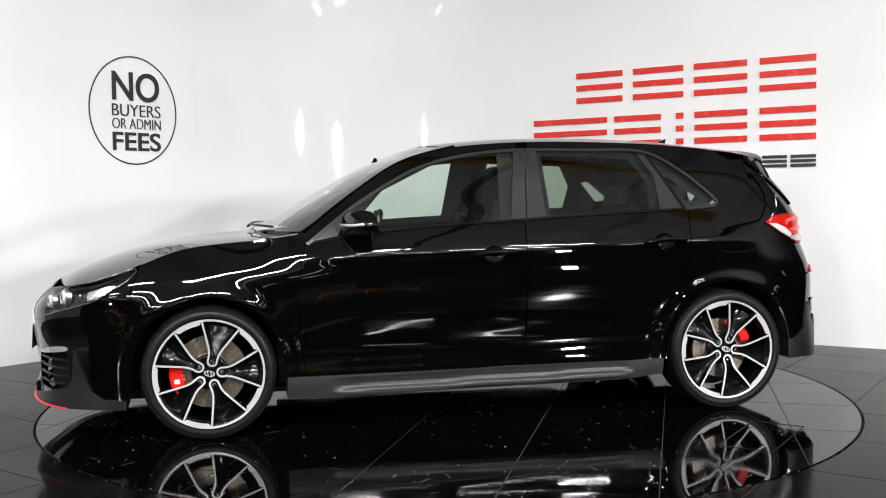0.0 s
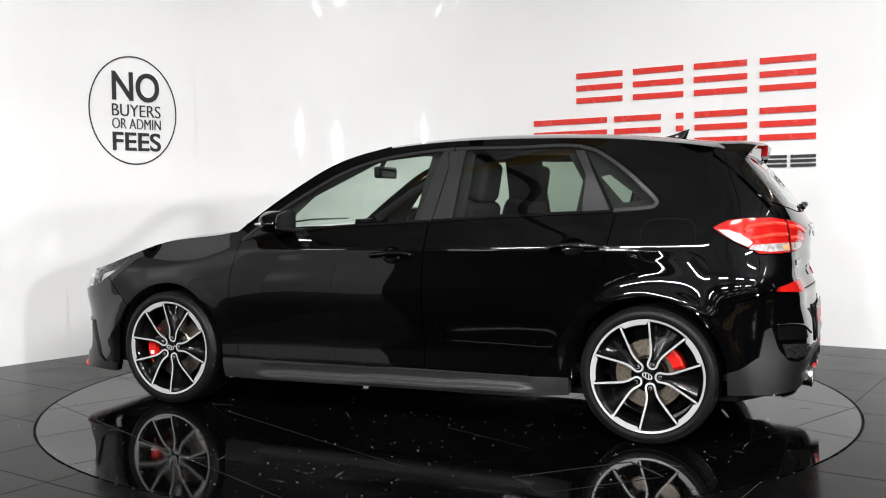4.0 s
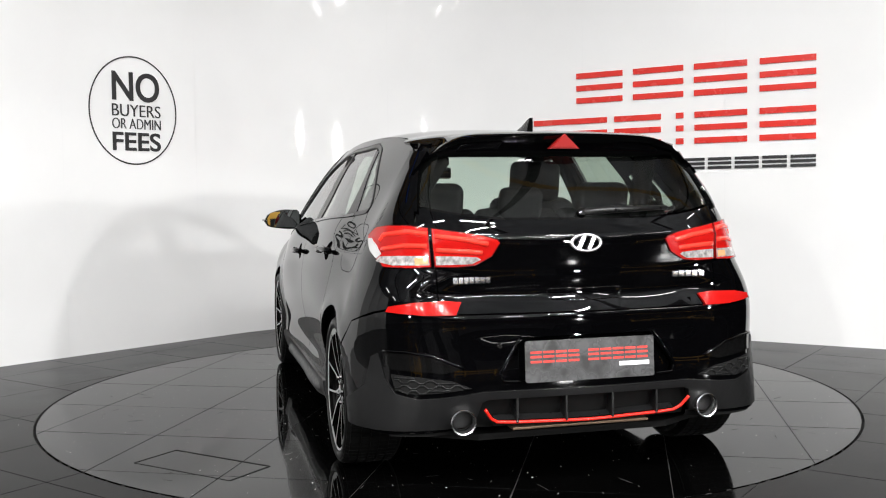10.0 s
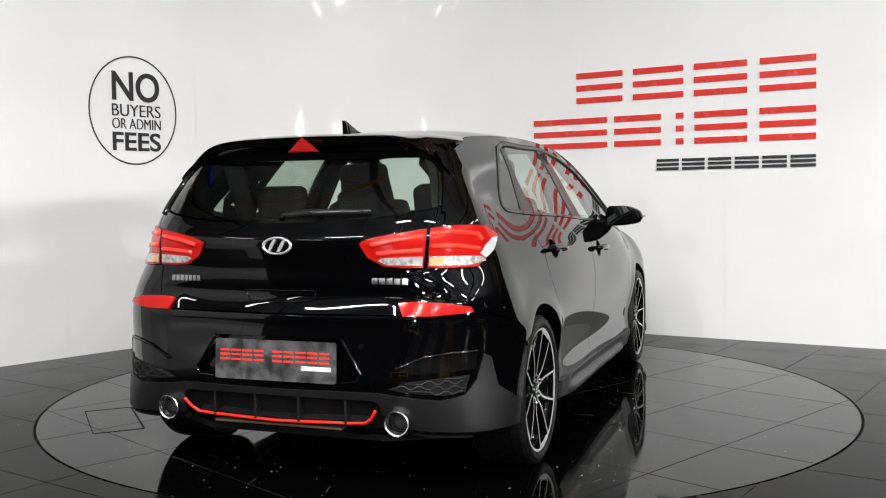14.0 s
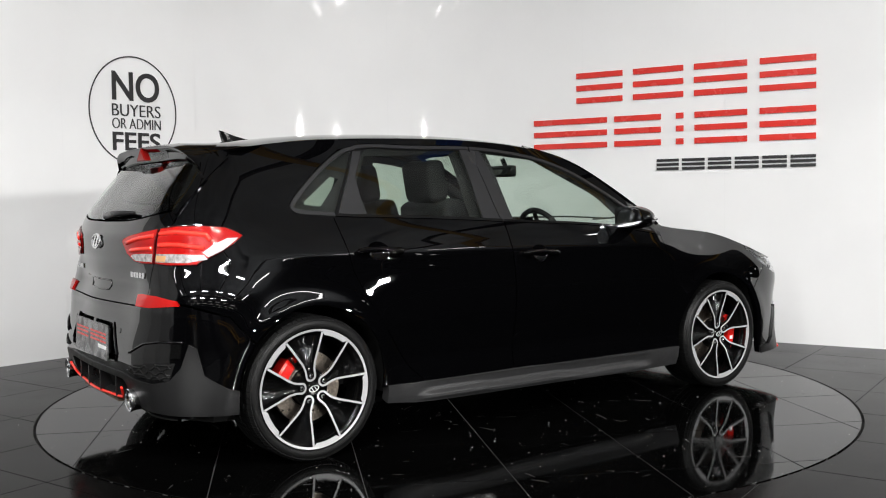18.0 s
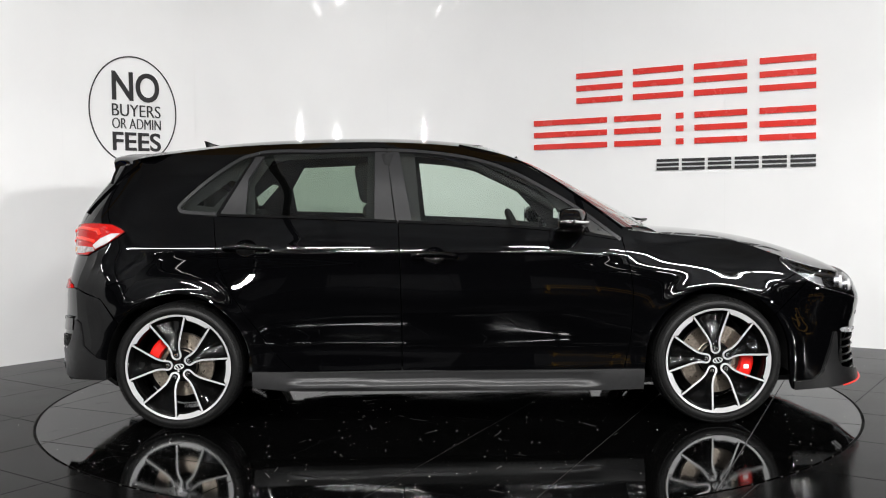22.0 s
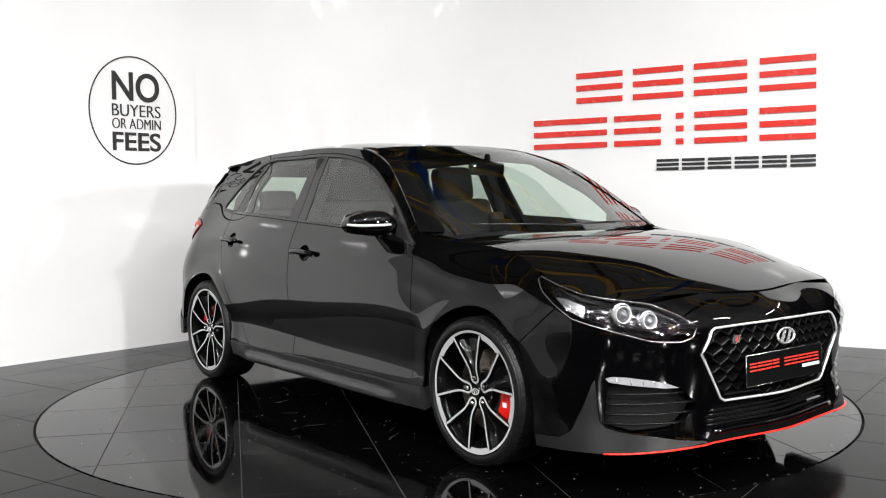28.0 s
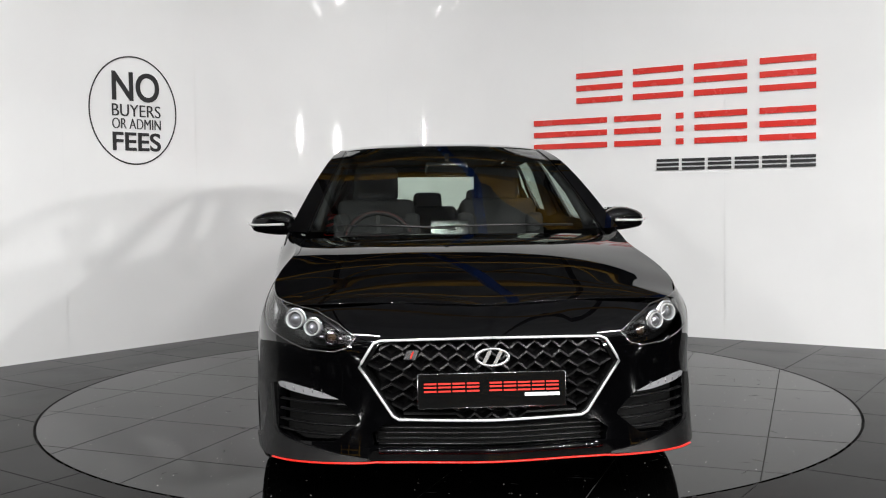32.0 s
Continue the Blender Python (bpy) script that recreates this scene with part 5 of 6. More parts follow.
def headlight(mirror):
    sg = -1 if mirror else 1
    o = head_outline()
    h = patch("headlight", o, GLOSS, car, off=-0.055, rim=-0.05, mirror=mirror, label="headlight with two bright projector lenses under a clear cover", cell=(0.04, 0.03))
    ln = patch("lens", o, LENS, h, off=-0.001, rim=0, mirror=mirror, cell=(0.03, 0.025), label="clear cover")
    ln.visible_shadow = False
    for (x, y, z), r in (((1.872, 0.722, 0.682), 0.031), ((1.935, 0.650, 0.660), 0.027), ((2.000, 0.575, 0.630), 0.023)):
        d = Vector((0.93, 0.33 * sg, 0.06)).normalized()
        s_ = S(uf(y, z), z, -0.030 if r > 0.03 else -0.026)
        c = Vector((float(s_[0]), sg * float(s_[1]), z))
        bezel = lathe([(r * 1.10, -0.03), (r * 1.10, 0.003), (r * 1.05, 0.008), (r * 0.95, 0.007), (r * 0.90, -0.004)], 32, "y", "projector_bezel", WHITELENS if r > 0.024 else GLOSS, h)
        bezel.matrix_local = oriented(c, d)
        lathe([(0.0, 0.012), (r * 0.30, 0.011), (r * 0.6, 0.005), (r * 0.82, -0.004)], 28, "y", "projector_lens", mat_projector if r > 0.024 else mat_amber, bezel)
        if r > 0.024:
            lathe([(r * 1.20, -0.004), (r * 1.42, -0.006), (r * 1.50, -0.014), (r * 1.50, -0.03)], 32, "y", "reflector_bowl", SATIN, bezel)
    skin_tube("lens_edge", dense(o, 3, True), 0.0016, SATIN, h, 0.0, mirror, n=5)
    # bright reflector wedge behind the outer lens and trim strips
    w = side([(1.752, 0.735), (1.80, 0.733), (1.885, 0.708), (1.892, 0.664), (1.825, 0.690)])
    patch("reflector_wedge", w, SATIN, h, off=-0.030, rim=0.012, mirror=mirror, label="bright reflector")
    st = [(ux(1.74, 0.772), 0.772), (ux(1.86, 0.738), 0.738), (uf(0.62, 0.700), 0.700), (uf(0.53, 0.655), 0.655), (uf(0.535, 0.648), 0.648), (uf(0.625, 0.690), 0.690), (ux(1.86, 0.728), 0.728)]
    patch("light_bar", st, TRIM, h, off=-0.040, rim=0.01, mirror=mirror)
    return h


both(headlight)

# ---- grille
def grille():
    g = patch("grille", GRILLE, MATTE, car, off=-0.060, rim=0, cell=(0.05, 0.05), label="black honeycomb grille with a chrome surround")
    skin_tube("grille_frame", dense(GRILLE, 6, True), 0.0050, BRIGHT, g, 0.002, label="bright chrome frame")
    patch("grille_liner", GRILLE, GLOSS, g, off=-0.004, rim=0.05, cell=(0.05, 0.05), holes=[[(u * 0.965, 0.478 + (z - 0.478) * 0.955) for u, z in GRILLE]])
    step, rise = 0.062, 0.022
    row = 0
    z = 0.335
    while z < 0.63:
        pts, run = [], []
        k0 = 0 if row % 2 else 0.5
        us = [(-9 + k0 + 0.5 * i) * step for i in range(38)]
        for i, u in enumerate(us):
            zz = z + (rise if i % 2 else 0.0)
            if inside((u, zz), GRILLE):
                run.append((u, zz))
        if len(run) > 2:
            verts, faces = [], []
            for i, (u, zz) in enumerate(run):
                a, b, c, d = at(u, zz + 0.004, -0.014), at(u, zz - 0.004, -0.012), at(u, zz - 0.012, -0.050), at(u, zz + 0.014, -0.052)
                verts += [a, b, c, d]
            for i in range(len(run) - 1):
                for q in range(4):
                    w = (q + 1) % 4
                    faces.append((4 * i + q, 4 * i + w, 4 * i + 4 + w, 4 * i + 4 + q))
            link("grille_bar", verts, faces, MESH, g, smooth=False)
        z += 0.0365
        row += 1
    return g


GR = grille()


def badge(p, n, w, h, parent, name="emblem", m=BRIGHT):
    """A plain oval ring with two leaning bars."""
    M = oriented(p, n)
    verts, faces = [], []
    N = 40
    for i in range(N):
        a = 2 * math.pi * i / N
        for k, d in ((1.0, 0.0), (0.95, 0.006), (0.86, 0.006), (0.80, 0.0)):
            verts.append(M @ Vector((w * k * math.cos(a), d, h * (k - (0.06 if k < 0.9 else 0)) * math.sin(a))))
    for i in range(N):
        j = (i + 1) % N
        for q in range(3):
            faces.append((4 * i + q, 4 * j + q, 4 * j + q + 1, 4 * i + q + 1))
    e = link(name, verts, faces, m, parent, label="chrome oval emblem")
    for s in (-1, 1):
        prism([(s * w * 0.32 - w * 0.30, -h * 0.66), (s * w * 0.32 - w * 0.08, -h * 0.66), (s * w * 0.32 + w * 0.30, h * 0.66), (s * w * 0.32 + w * 0.08, h * 0.70)], 0.0, 0.005, lambda a, b, d: M @ Vector((-a, d, b)), "emblem_bar", m, e)
    return e


badge(at(0.0, 0.562, -0.008), Vector((1, 0, 0.06)), 0.063, 0.034, GR, m=BADGE)


def plate(name, p, n, w, h, material, parent, ink, label):
    M = oriented(p, n)
    P = lambda a, b, d: M @ Vector((-a, d, b))
    c = 0.006
    r = [(-w + c, -h), (w - c, -h), (w, -h + c), (w, h - c), (w - c, h), (-w + c, h), (-w, h - c), (-w, -h + c)]
    pl = prism(r, 0.0, 0.006, P, name, material, parent, label)
    # the dealer's name as plain bars
    s = ink
    top, low, t = 0.030 * s, -0.004 * s, 0.0075 * s
    x = -w * 0.92
    for k in range(10):
        if k == 4:
            x += 0.030
            continue
        for z in (top - t, (top + low - t) / 2 + 0.001, low):
            prism([(x, z), (x + 0.044, z), (x + 0.044, z + t * 0.8), (x, z + t * 0.8)], 0.006, 0.0068, P, "red_bar", RED_INK, pl)
        x += 0.0505
    x = w * 0.92 - 0.125
    prism([(x, -0.024 * s), (x + 0.125, -0.024 * s), (x + 0.125, -0.012 * s), (x, -0.012 * s)], 0.006, 0.0068, P, "white_bar", WHITE_INK, pl)
    return pl, P


fp, FP = plate("front_number_plate", Vector((2.219, -0.002, 0.446)), Vector((1, 0, 0.05)), 0.262, 0.060, PLATE_K, car, 1.0, "black dealer plate with red and white bars")
for a_, b_ in (((-0.262, 0.060), (0.262, 0.060)), ((0.262, 0.060), (0.262, -0.060)), ((0.262, -0.060), (-0.262, -0.060)), ((-0.262, -0.060), (-0.262, 0.060))):
    tube([FP(a_[0], a_[1], 0.004), FP(b_[0], b_[1], 0.004)], 0.0022, "plate_border", SATIN, fp)
part("plate_bracket", box_bm(0.05, 0.40, 0.09, Matrix.Translation((2.190, -0.002, 0.446)), 0.005), MATTE, fp)
rp, _ = plate("rear_number_plate", Vector((-2.016, 0.0, 0.508)), Vector((-1, 0, 0.05)), 0.263, 0.078, PLATE_B, car, 1.35, "scuffed grey dealer plate with red and white bars")
part("plate_bracket", box_bm(0.03, 0.40, 0.11, Matrix.Translation((-2.000, 0, 0.508)), 0.005), MATTE, rp)
# small badge in the grille: a plain leaning bar in chrome and red
b1 = oriented(at(-0.285, 0.572, -0.008), Vector((1, -0.15, 0.05)))
nb = prism([(-0.026, -0.016), (0.016, -0.016), (0.028, 0.016), (-0.014, 0.016)], 0.0, 0.005, lambda a, b, d: b1 @ Vector((-a, d, b)), "grille_badge", SATIN, GR)
prism([(-0.004, -0.012), (0.002, -0.012), (0.011, 0.012), (0.005, 0.012)], 0.005, 0.006, lambda a, b, d: b1 @ Vector((-a, d, b)), "badge_red", RED_INK, nb)

# ---- lower intake and side vents
li = patch("lower_intake", LOW_IN, MATTE, BUMPER_F, off=-0.06, rim=0, cell=(0.06, 0.04))
for z_ in (0.249, 0.268, 0.287, 0.305):
    e = 0.405
    pts = [(uf(abs(y), z_) * (1 if y >= 0 else -1), z_) for y in [e * (k / 10 - 1) for k in range(21)]]
    skin_tube("intake_slat", pts, 0.0070, MESH, li, -0.012, n=6, flat=0.6)


def vents(mirror):
    v = patch("side_vent", VENT, MATTE, BUMPER_F, off=-0.05, rim=0, cell=(0.05, 0.04), mirror=mirror)
    for z0, y0, y1 in ((0.388, 0.52, 0.772), (0.350, 0.478, 0.775), (0.312, 0.488, 0.776), (0.277, 0.53, 0.776)):
        pts = [(uf(y0 + (y1 - y0) * k / 8, z0), z0) for k in range(9)]
        skin_tube("vent_slat", pts, 0.0085, MESH, v, -0.010, mirror, n=6, flat=0.55)
    drl = nose([(0.545, 0.408), (0.60, 0.429), (0.66, 0.443), (0.72, 0.453), (0.755, 0.455), (0.770, 0.447), (0.762, 0.434), (0.72, 0.425), (0.66, 0.417), (0.60, 0.409)])
    d = patch("running_light", drl, DRL, BUMPER_F, off=0.003, rim=0.02, mirror=mirror, label="slim white daytime running light")
    for k in range(5):
        y = 0.60 + 0.035 * k
        skin_tube("light_rib", [(uf(y, 0.424 + 0.001 * k), 0.424 + 0.001 * k), (uf(y + 0.004, 0.440 + 0.002 * k), 0.440 + 0.002 * k)], 0.0014, SATIN, d, 0.0035, mirror, n=5)
    # grey fin and lip round the corner
    fin_ = side([(1.700, 0.164), (1.698, 0.205), (1.80, 0.210), (1.852, 0.245), (1.895, 0.345), (1.925, 0.432)]) + nose([(0.792, 0.440), (0.788, 0.36), (0.784, 0.285), (0.770, 0.262), (0.735, 0.249), (0.64, 0.232), (0.54, 0.212), (0.44, 0.199), (0.43, 0.192), (0.52, 0.188), (0.66, 0.181), (0.77, 0.171)])
    patch("corner_fin", fin_, SKIRT, BUMPER_F, off=0.012, rim=0.03, mirror=mirror, label="satin grey corner fin and lip", cell=(0.03, 0.025))
    sen = lathe([(0.0, 0.001), (0.010, 0.001), (0.0115, -0.002)], 16, "y", "parking_sensor", GLOSS, BUMPER_F)
    u_ = uf(0.62, 0.515)
    p, n = at(u_, 0.515, 0.001), normal_at(u_, 0.515)
    if mirror:
        p, n = Vector((p.x, -p.y, p.z)), Vector((n.x, -n.y, n.z))
    sen.matrix_local = oriented(p, n)
    return v


both(vents)
centre_lip = sym([(0.0, 0.226)] + nose([(0.25, 0.226), (0.42, 0.228), (0.44, 0.208), (0.43, 0.194), (0.25, 0.190)]) + [(0.0, 0.190)])
patch("centre_lip", centre_lip, GLOSS, BUMPER_F, off=0.016, rim=0.03, cell=(0.04, 0.02))
ridge = [(uf(abs(y), 0.227) * (1 if y >= 0 else -1), 0.227) for y in [0.40 * (k / 12 - 1) for k in range(25)]]
skin_tube("lip_ridge", ridge, 0.011, PAINT, BUMPER_F, 0.012, n=14)
red = nose([(0.785, 0.171), (0.74, 0.174), (0.66, 0.179), (0.54, 0.184), (0.46, 0.186), (0.41, 0.190), (0.25, 0.190)]) + [(0.0, 0.190)]
red = dense(red, 4)
red = red + [(-u, z) for u, z in red[-2::-1]]
skin_tube("lip_pinstripe", red, 0.0060, REDLINE, BUMPER_F, 0.016, label="bright red pinstripe along the lip", flat=0.6)

# ---- rear lamps
def rear_lamp(mirror):
    outer = tail([(0.592, 0.868), (0.597, 1.012), (0.66, 1.021), (0.72, 1.021)]) + side([(-1.665, 1.014), (-1.625, 0.996), (-1.600, 0.980), (-1.640, 0.950), (-1.70, 0.915), (-1.775, 0.878)]) + tail([(0.75, 0.866), (0.66, 0.864)])
    inner = tail([(0.578, 0.868), (0.583, 1.010), (0.48, 0.994), (0.40, 0.980), (0.352, 0.966), (0.342, 0.954), (0.37, 0.905), (0.43, 0.872), (0.50, 0.866)])
    a = patch("rear_lamp", outer, REDLENS, car, off=0.008, rim=0.02, mirror=mirror, label="red rear lamp with clear lower strip")
    b = patch("tailgate_lamp", inner, REDLENS, GATE, off=0.008, rim=0.02, mirror=mirror, label="red rear lamp with clear lower strip")
    patch("clear_strip", tail([(0.596, 0.874), (0.598, 0.909), (0.70, 0.908), (0.752, 0.904), (0.765, 0.886), (0.72, 0.873)]), CLEAR, a, off=0.011, rim=0.004, mirror=mirror, label="clear reversing strip")
    patch("amber_segment", tail([(0.600, 0.878), (0.602, 0.902), (0.645, 0.901), (0.645, 0.877)]), AMBER, a, off=0.013, rim=0.003, mirror=mirror)
    patch("clear_strip", tail([(0.574, 0.874), (0.575, 0.908), (0.50, 0.906), (0.425, 0.901), (0.412, 0.892), (0.445, 0.876)]), CLEAR, b, off=0.011, rim=0.004, mirror=mirror, label="clear reversing strip")
    patch("white_arrow", side([(-1.620, 0.972), (-1.665, 0.971), (-1.720, 0.947), (-1.762, 0.914), (-1.745, 0.896), (-1.685, 0.924)]), WHITELENS, a, off=0.011, rim=0.004, mirror=mirror, label="bright clear side arrow")
    dk = mat_guide
    for par, pts in ((a, tail([(0.600, 0.990), (0.66, 0.998), (0.735, 0.985)]) + side([(-1.73, 0.962)])), (a, tail([(0.603, 0.945), (0.68, 0.945), (0.745, 0.93)])), (b, tail([(0.575, 0.982), (0.47, 0.968), (0.385, 0.950)])), (b, tail([(0.573, 0.930), (0.47, 0.924), (0.405, 0.918)]))):
        skin_tube("light_guide", dense(pts, 5), 0.0120, dk, par, 0.003, mirror, n=10, flat=0.9)
    skin_tube("lamp_edge", dense(outer, 3, True), 0.0028, mat_edge, a, 0.006, mirror, n=5)
    skin_tube("lamp_edge", dense(inner, 3, True), 0.0028, mat_edge, b, 0.006, mirror, n=5)
    rf = tail([(0.758, 0.702), (0.748, 0.722), (0.66, 0.738), (0.545, 0.742), (0.490, 0.736), (0.515, 0.690), (0.62, 0.690)])
    patch("reflector", rf, REDLENS, BUMPER_R, off=0.010, rim=0.02, mirror=mirror, label="red rear fog reflector")


mat_dark = mat("deep_red_guide", (0.22, 0.006, 0.005), 0.40, 0.0, 0.0, 0.10)
mat_guide = mat("bright_red_guide", (0.80, 0.04, 0.025), 0.10, 0.0, 0.2, 0.4)
mat_edge = mat("dark_red_edge", (0.10, 0.003, 0.003), 0.15)
both(rear_lamp)

# ---- spoiler
def spoiler():
    verts, faces = [], []
    n = 60
    for i in range(n + 1):
        v = -1 + 2 * i / n
        v = math.copysign(1 - (1 - abs(v)) ** 1.7, v)
        a = abs(v)
        y = 0.62 * v
        drop = 0.150 * a ** 9
        xt = -1.768 + 0.015 * a ** 2 + 0.090 * a ** 9
        thin = 1 - 0.7 * a ** 12
        rise = 1 - 0.9 * a ** 10
        zr = float(roof_mid(-1.55)) - (float(roof_mid(-1.55)) - float(shoulder(-1.55))) * (min(1.0, a * 605 / 640) ** 3)
        zt = 1.381 - 0.020 * a ** 2 - drop
        sec = [(-1.54, zr + 0.001), (-1.62, (zr + zt) / 2 + 0.006), (-1.69 + 0.06 * a ** 9, zt + 0.012 - 0.2 * drop), (xt + 0.03, zt + 0.005), (xt, zt - 0.002), (xt + 0.004, zt - 0.014 * thin),
               (xt + 0.045 * thin, zt - 0.030 * thin), (-1.715, zt + 0.010 - (zt - 1.308 + 0.55 * drop) * rise), (-1.690, zt + 0.008 - (zt - 1.284 + 0.6 * drop) * rise), (-1.62, (zr + zt) / 2 - ((zr + zt) / 2 - 1.29 + 0.5 * drop) * rise)]
        for x, z in sec:
            verts.append((x, y - 0.055 * v * min(1.0, max(0.0, (z - 1.22) / 0.14)), z))
    k = 10
    for i in range(n):
        for q in range(k - 1):
            faces.append((i * k + q, i * k + q + 1, (i + 1) * k + q + 1, (i + 1) * k + q))
    faces.append(tuple(range(k)))
    faces.append(tuple(n * k + q for q in range(k))[::-1])
    sp = link("spoiler", verts, faces, PAINT, GATE, smooth=True, label="black roof spoiler")
    bm = bmesh.new()
    bm.from_mesh(sp.data)
    bmesh.ops.recalc_face_normals(bm, faces=bm.faces)
    bm.to_mesh(sp.data)
    bm.free()
    sp.data.set_sharp_from_angle(angle=radians(58))
    tri = [(-0.064, 1.318), (0.064, 1.318), (0.0, 1.379)]
    bl = prism(tri, 0.0, 0.03, lambda a, b, d: (-1.742 - d, a, b), "brake_light", mat_dark, sp, "red triangular high brake light", bevel=0.004)
    for m in (False, True):
        ri_ = smooth_line([(0.622, 1.075), (0.612, 1.13), (0.594, 1.20), (0.572, 1.262), (0.540, 1.312)], 4)
        ro_ = smooth_line([(0.632, 1.075), (0.630, 1.13), (0.617, 1.20), (0.600, 1.262), (0.580, 1.318)], 4)
        patch("side_deflector", tail(ri_ + ro_[::-1]), PAINT, sp, off=0.014, rim=0.02, mirror=m, cell=(0.02, 0.02))
    return sp


spoiler()

# roof aerial
verts_, faces_ = [], []
for i in range(9):
    t = i / 8
    x = -1.205 - 0.155 * t
    h = 0.062 * t ** 1.6 if t < 0.93 else 0.058
    w = 0.030 * (1 - 0.25 * t) * (0.25 + 0.75 * math.sin(math.pi * min(1, 0.12 + t * 0.7)))
    z0 = float(roof_mid(x)) - 0.004
    verts_ += [(x, w, z0), (x - 0.02 * t, w * 0.5, z0 + h + 0.004), (x - 0.02 * t, -w * 0.5, z0 + h + 0.004), (x, -w, z0)]
for i in range(8):
    for q in range(3):
        faces_.append((4 * i + q, 4 * i + 4 + q, 4 * i + 5 + q, 4 * i + 1 + q))
faces_ += [(0, 1, 2, 3), (35, 34, 33, 32)]
link("aerial_fin", verts_, faces_, GLOSS, car, smooth=False, label="gloss black shark-fin aerial")

# ---- rear bumper lower part
def rear_low():
    top = tail([(0.0, 0.400), (0.42, 0.402), (0.56, 0.386), (0.66, 0.380), (0.735, 0.398), (0.768, 0.450), (0.788, 0.545)]) + [(ur(0.808, 0.53), 0.53)] + side([(-1.80, 0.42), (-1.72, 0.365), (-1.672, 0.350), (-1.675, 0.255)])
    low = tail([(0.77, 0.258), (0.62, 0.262), (0.45, 0.266), (0.425, 0.362), (0.40, 0.372), (0.0, 0.374)])
    b = patch("rear_valance", symr(top + low), SKIRT, BUMPER_R, off=0.007, rim=0.03, cell=(0.04, 0.025), label="satin grey lower valance")
    for m in (False, True):
        patch("valance_return", tail([(0.44, 0.270), (0.62, 0.266), (0.765, 0.262), (0.76, 0.236), (0.62, 0.236), (0.44, 0.242)]), MATTE, b, off=-0.006, rim=0, mirror=m)
    mid = symr(tail([(0.0, 0.385), (0.44, 0.380), (0.44, 0.25), (0.0, 0.235)]))
    patch("diffuser_well", mid, MATTE, b, off=-0.035, rim=0)
    strip = dense(tail([(0.418, 0.338), (0.392, 0.300), (0.365, 0.283), (0.30, 0.278), (0.0, 0.274)]), 5)
    strip = strip + [(2 * UL - u, z) for u, z in strip[-2::-1]]
    skin_tube("diffuser_pinstripe", strip, 0.0062, REDLINE, b, 0.028, label="red diffuser strip")
    low_ = symr(tail([(0.0, 0.283), (0.37, 0.288), (0.37, 0.262), (0.0, 0.258)]))
    patch("diffuser_lip", low_, PLASTIC, b, off=0.012, rim=0.03)
    for y in (0.287, 0.095, -0.095, -0.287):
        p = at(ur(abs(y), 0.31), 0.31, 0.0)
        part("diffuser_fin", box_bm(0.06, 0.010, 0.10, Matrix.Translation((p.x + 0.010, y, 0.326)), 0.002), PLASTIC, b)
    part("heat_shield", box_bm(0.25, 0.56, 0.010, Matrix.Translation((-1.855, 0.02, 0.250)), 0.003), mat("bare_rusty_steel", (0.13, 0.085, 0.055), 0.5, 0.6), BUMPER_R)
    for s in (1, -1):
        e = lathe([(0.044, -0.16), (0.0505, -0.15), (0.0515, -0.01), (0.0555, 0.006), (0.053, 0.012), (0.046, 0.004), (0.043, -0.02), (0.042, -0.15), (0.0, -0.15)], 40, "y", "exhaust_tip", CHROME, BUMPER_R, "polished round exhaust tip")
        e.matrix_local = oriented(Vector((-1.998, 0.500 * s, 0.294)), Vector((-1, 0.05 * s, -0.05))) @ Matrix.Diagonal((0.88, 1, 0.88, 1))
        lathe([(0.0552, 0.004), (0.0558, 0.010), (0.0530, 0.0135), (0.0475, 0.010), (0.0465, 0.004)], 40, "y", "exhaust_rim", SATIN, e, "bright rolled rim")
        lathe([(0.0415, -0.02), (0.041, -0.145), (0.0, -0.146)], 24, "y", "exhaust_bore", MATTE, e)
        # honeycomb insert and blanked vent above it
        m = s < 0
        ins = tail([(0.748, 0.470), (0.66, 0.463), (0.54, 0.448), (0.465, 0.418), (0.56, 0.406), (0.66, 0.398), (0.735, 0.408)])
        h = patch("mesh_insert", ins, MATTE, BUMPER_R, off=0.003, rim=0.004, mirror=m, label="black honeycomb insert")
        for r_ in range(4):
            z0 = 0.406 + 0.019 * r_
            run = []
            for i in range(26):
                u = tail([(0.76, z0)])[0][0] + i * 0.0125
                zz = z0 + (0.0075 if (i // 2 + r_) % 2 else -0.0035)
                if inside((u, zz), ins):
                    run.append((u, zz))
            if len(run) > 2:
                skin_tube("mesh_bar", run, 0.003, SKIRT, h, 0.006, m, n=5)
        up = tail([(0.768, 0.552), (0.70, 0.550), (0.60, 0.536), (0.50, 0.492), (0.56, 0.476), (0.68, 0.484), (0.764, 0.490)])
        patch("blank_vent", up, GLOSS, BUMPER_R, off=0.005, rim=0.008, mirror=m)
        skin_tube("vent_brow", dense(tail([(0.770, 0.556), (0.69, 0.554), (0.60, 0.540), (0.495, 0.494)]), 5), 0.005, PAINT, BUMPER_R, 0.006, m, n=6)
        sen = lathe([(0.0, 0.001), (0.010, 0.001), (0.0115, -0.002)], 16, "y", "parking_sensor", GLOSS, BUMPER_R)
        u_ = ur(0.355, 0.572)
        p, nn = at(u_, 0.572, 0.001), normal_at(u_, 0.572)
        sen.matrix_local = oriented(Vector((p.x, p.y * s, p.z)), Vector((nn.x, nn.y * s, nn.z)))
        # crease blade on the corner
        skin_tube("plate_rail", dense(tail([(0.275, 0.600), (0.358, 0.470), (0.345, 0.440), (0.275, 0.436)]), 4), 0.006, PAINT, BUMPER_R, 0.001, m, n=6)


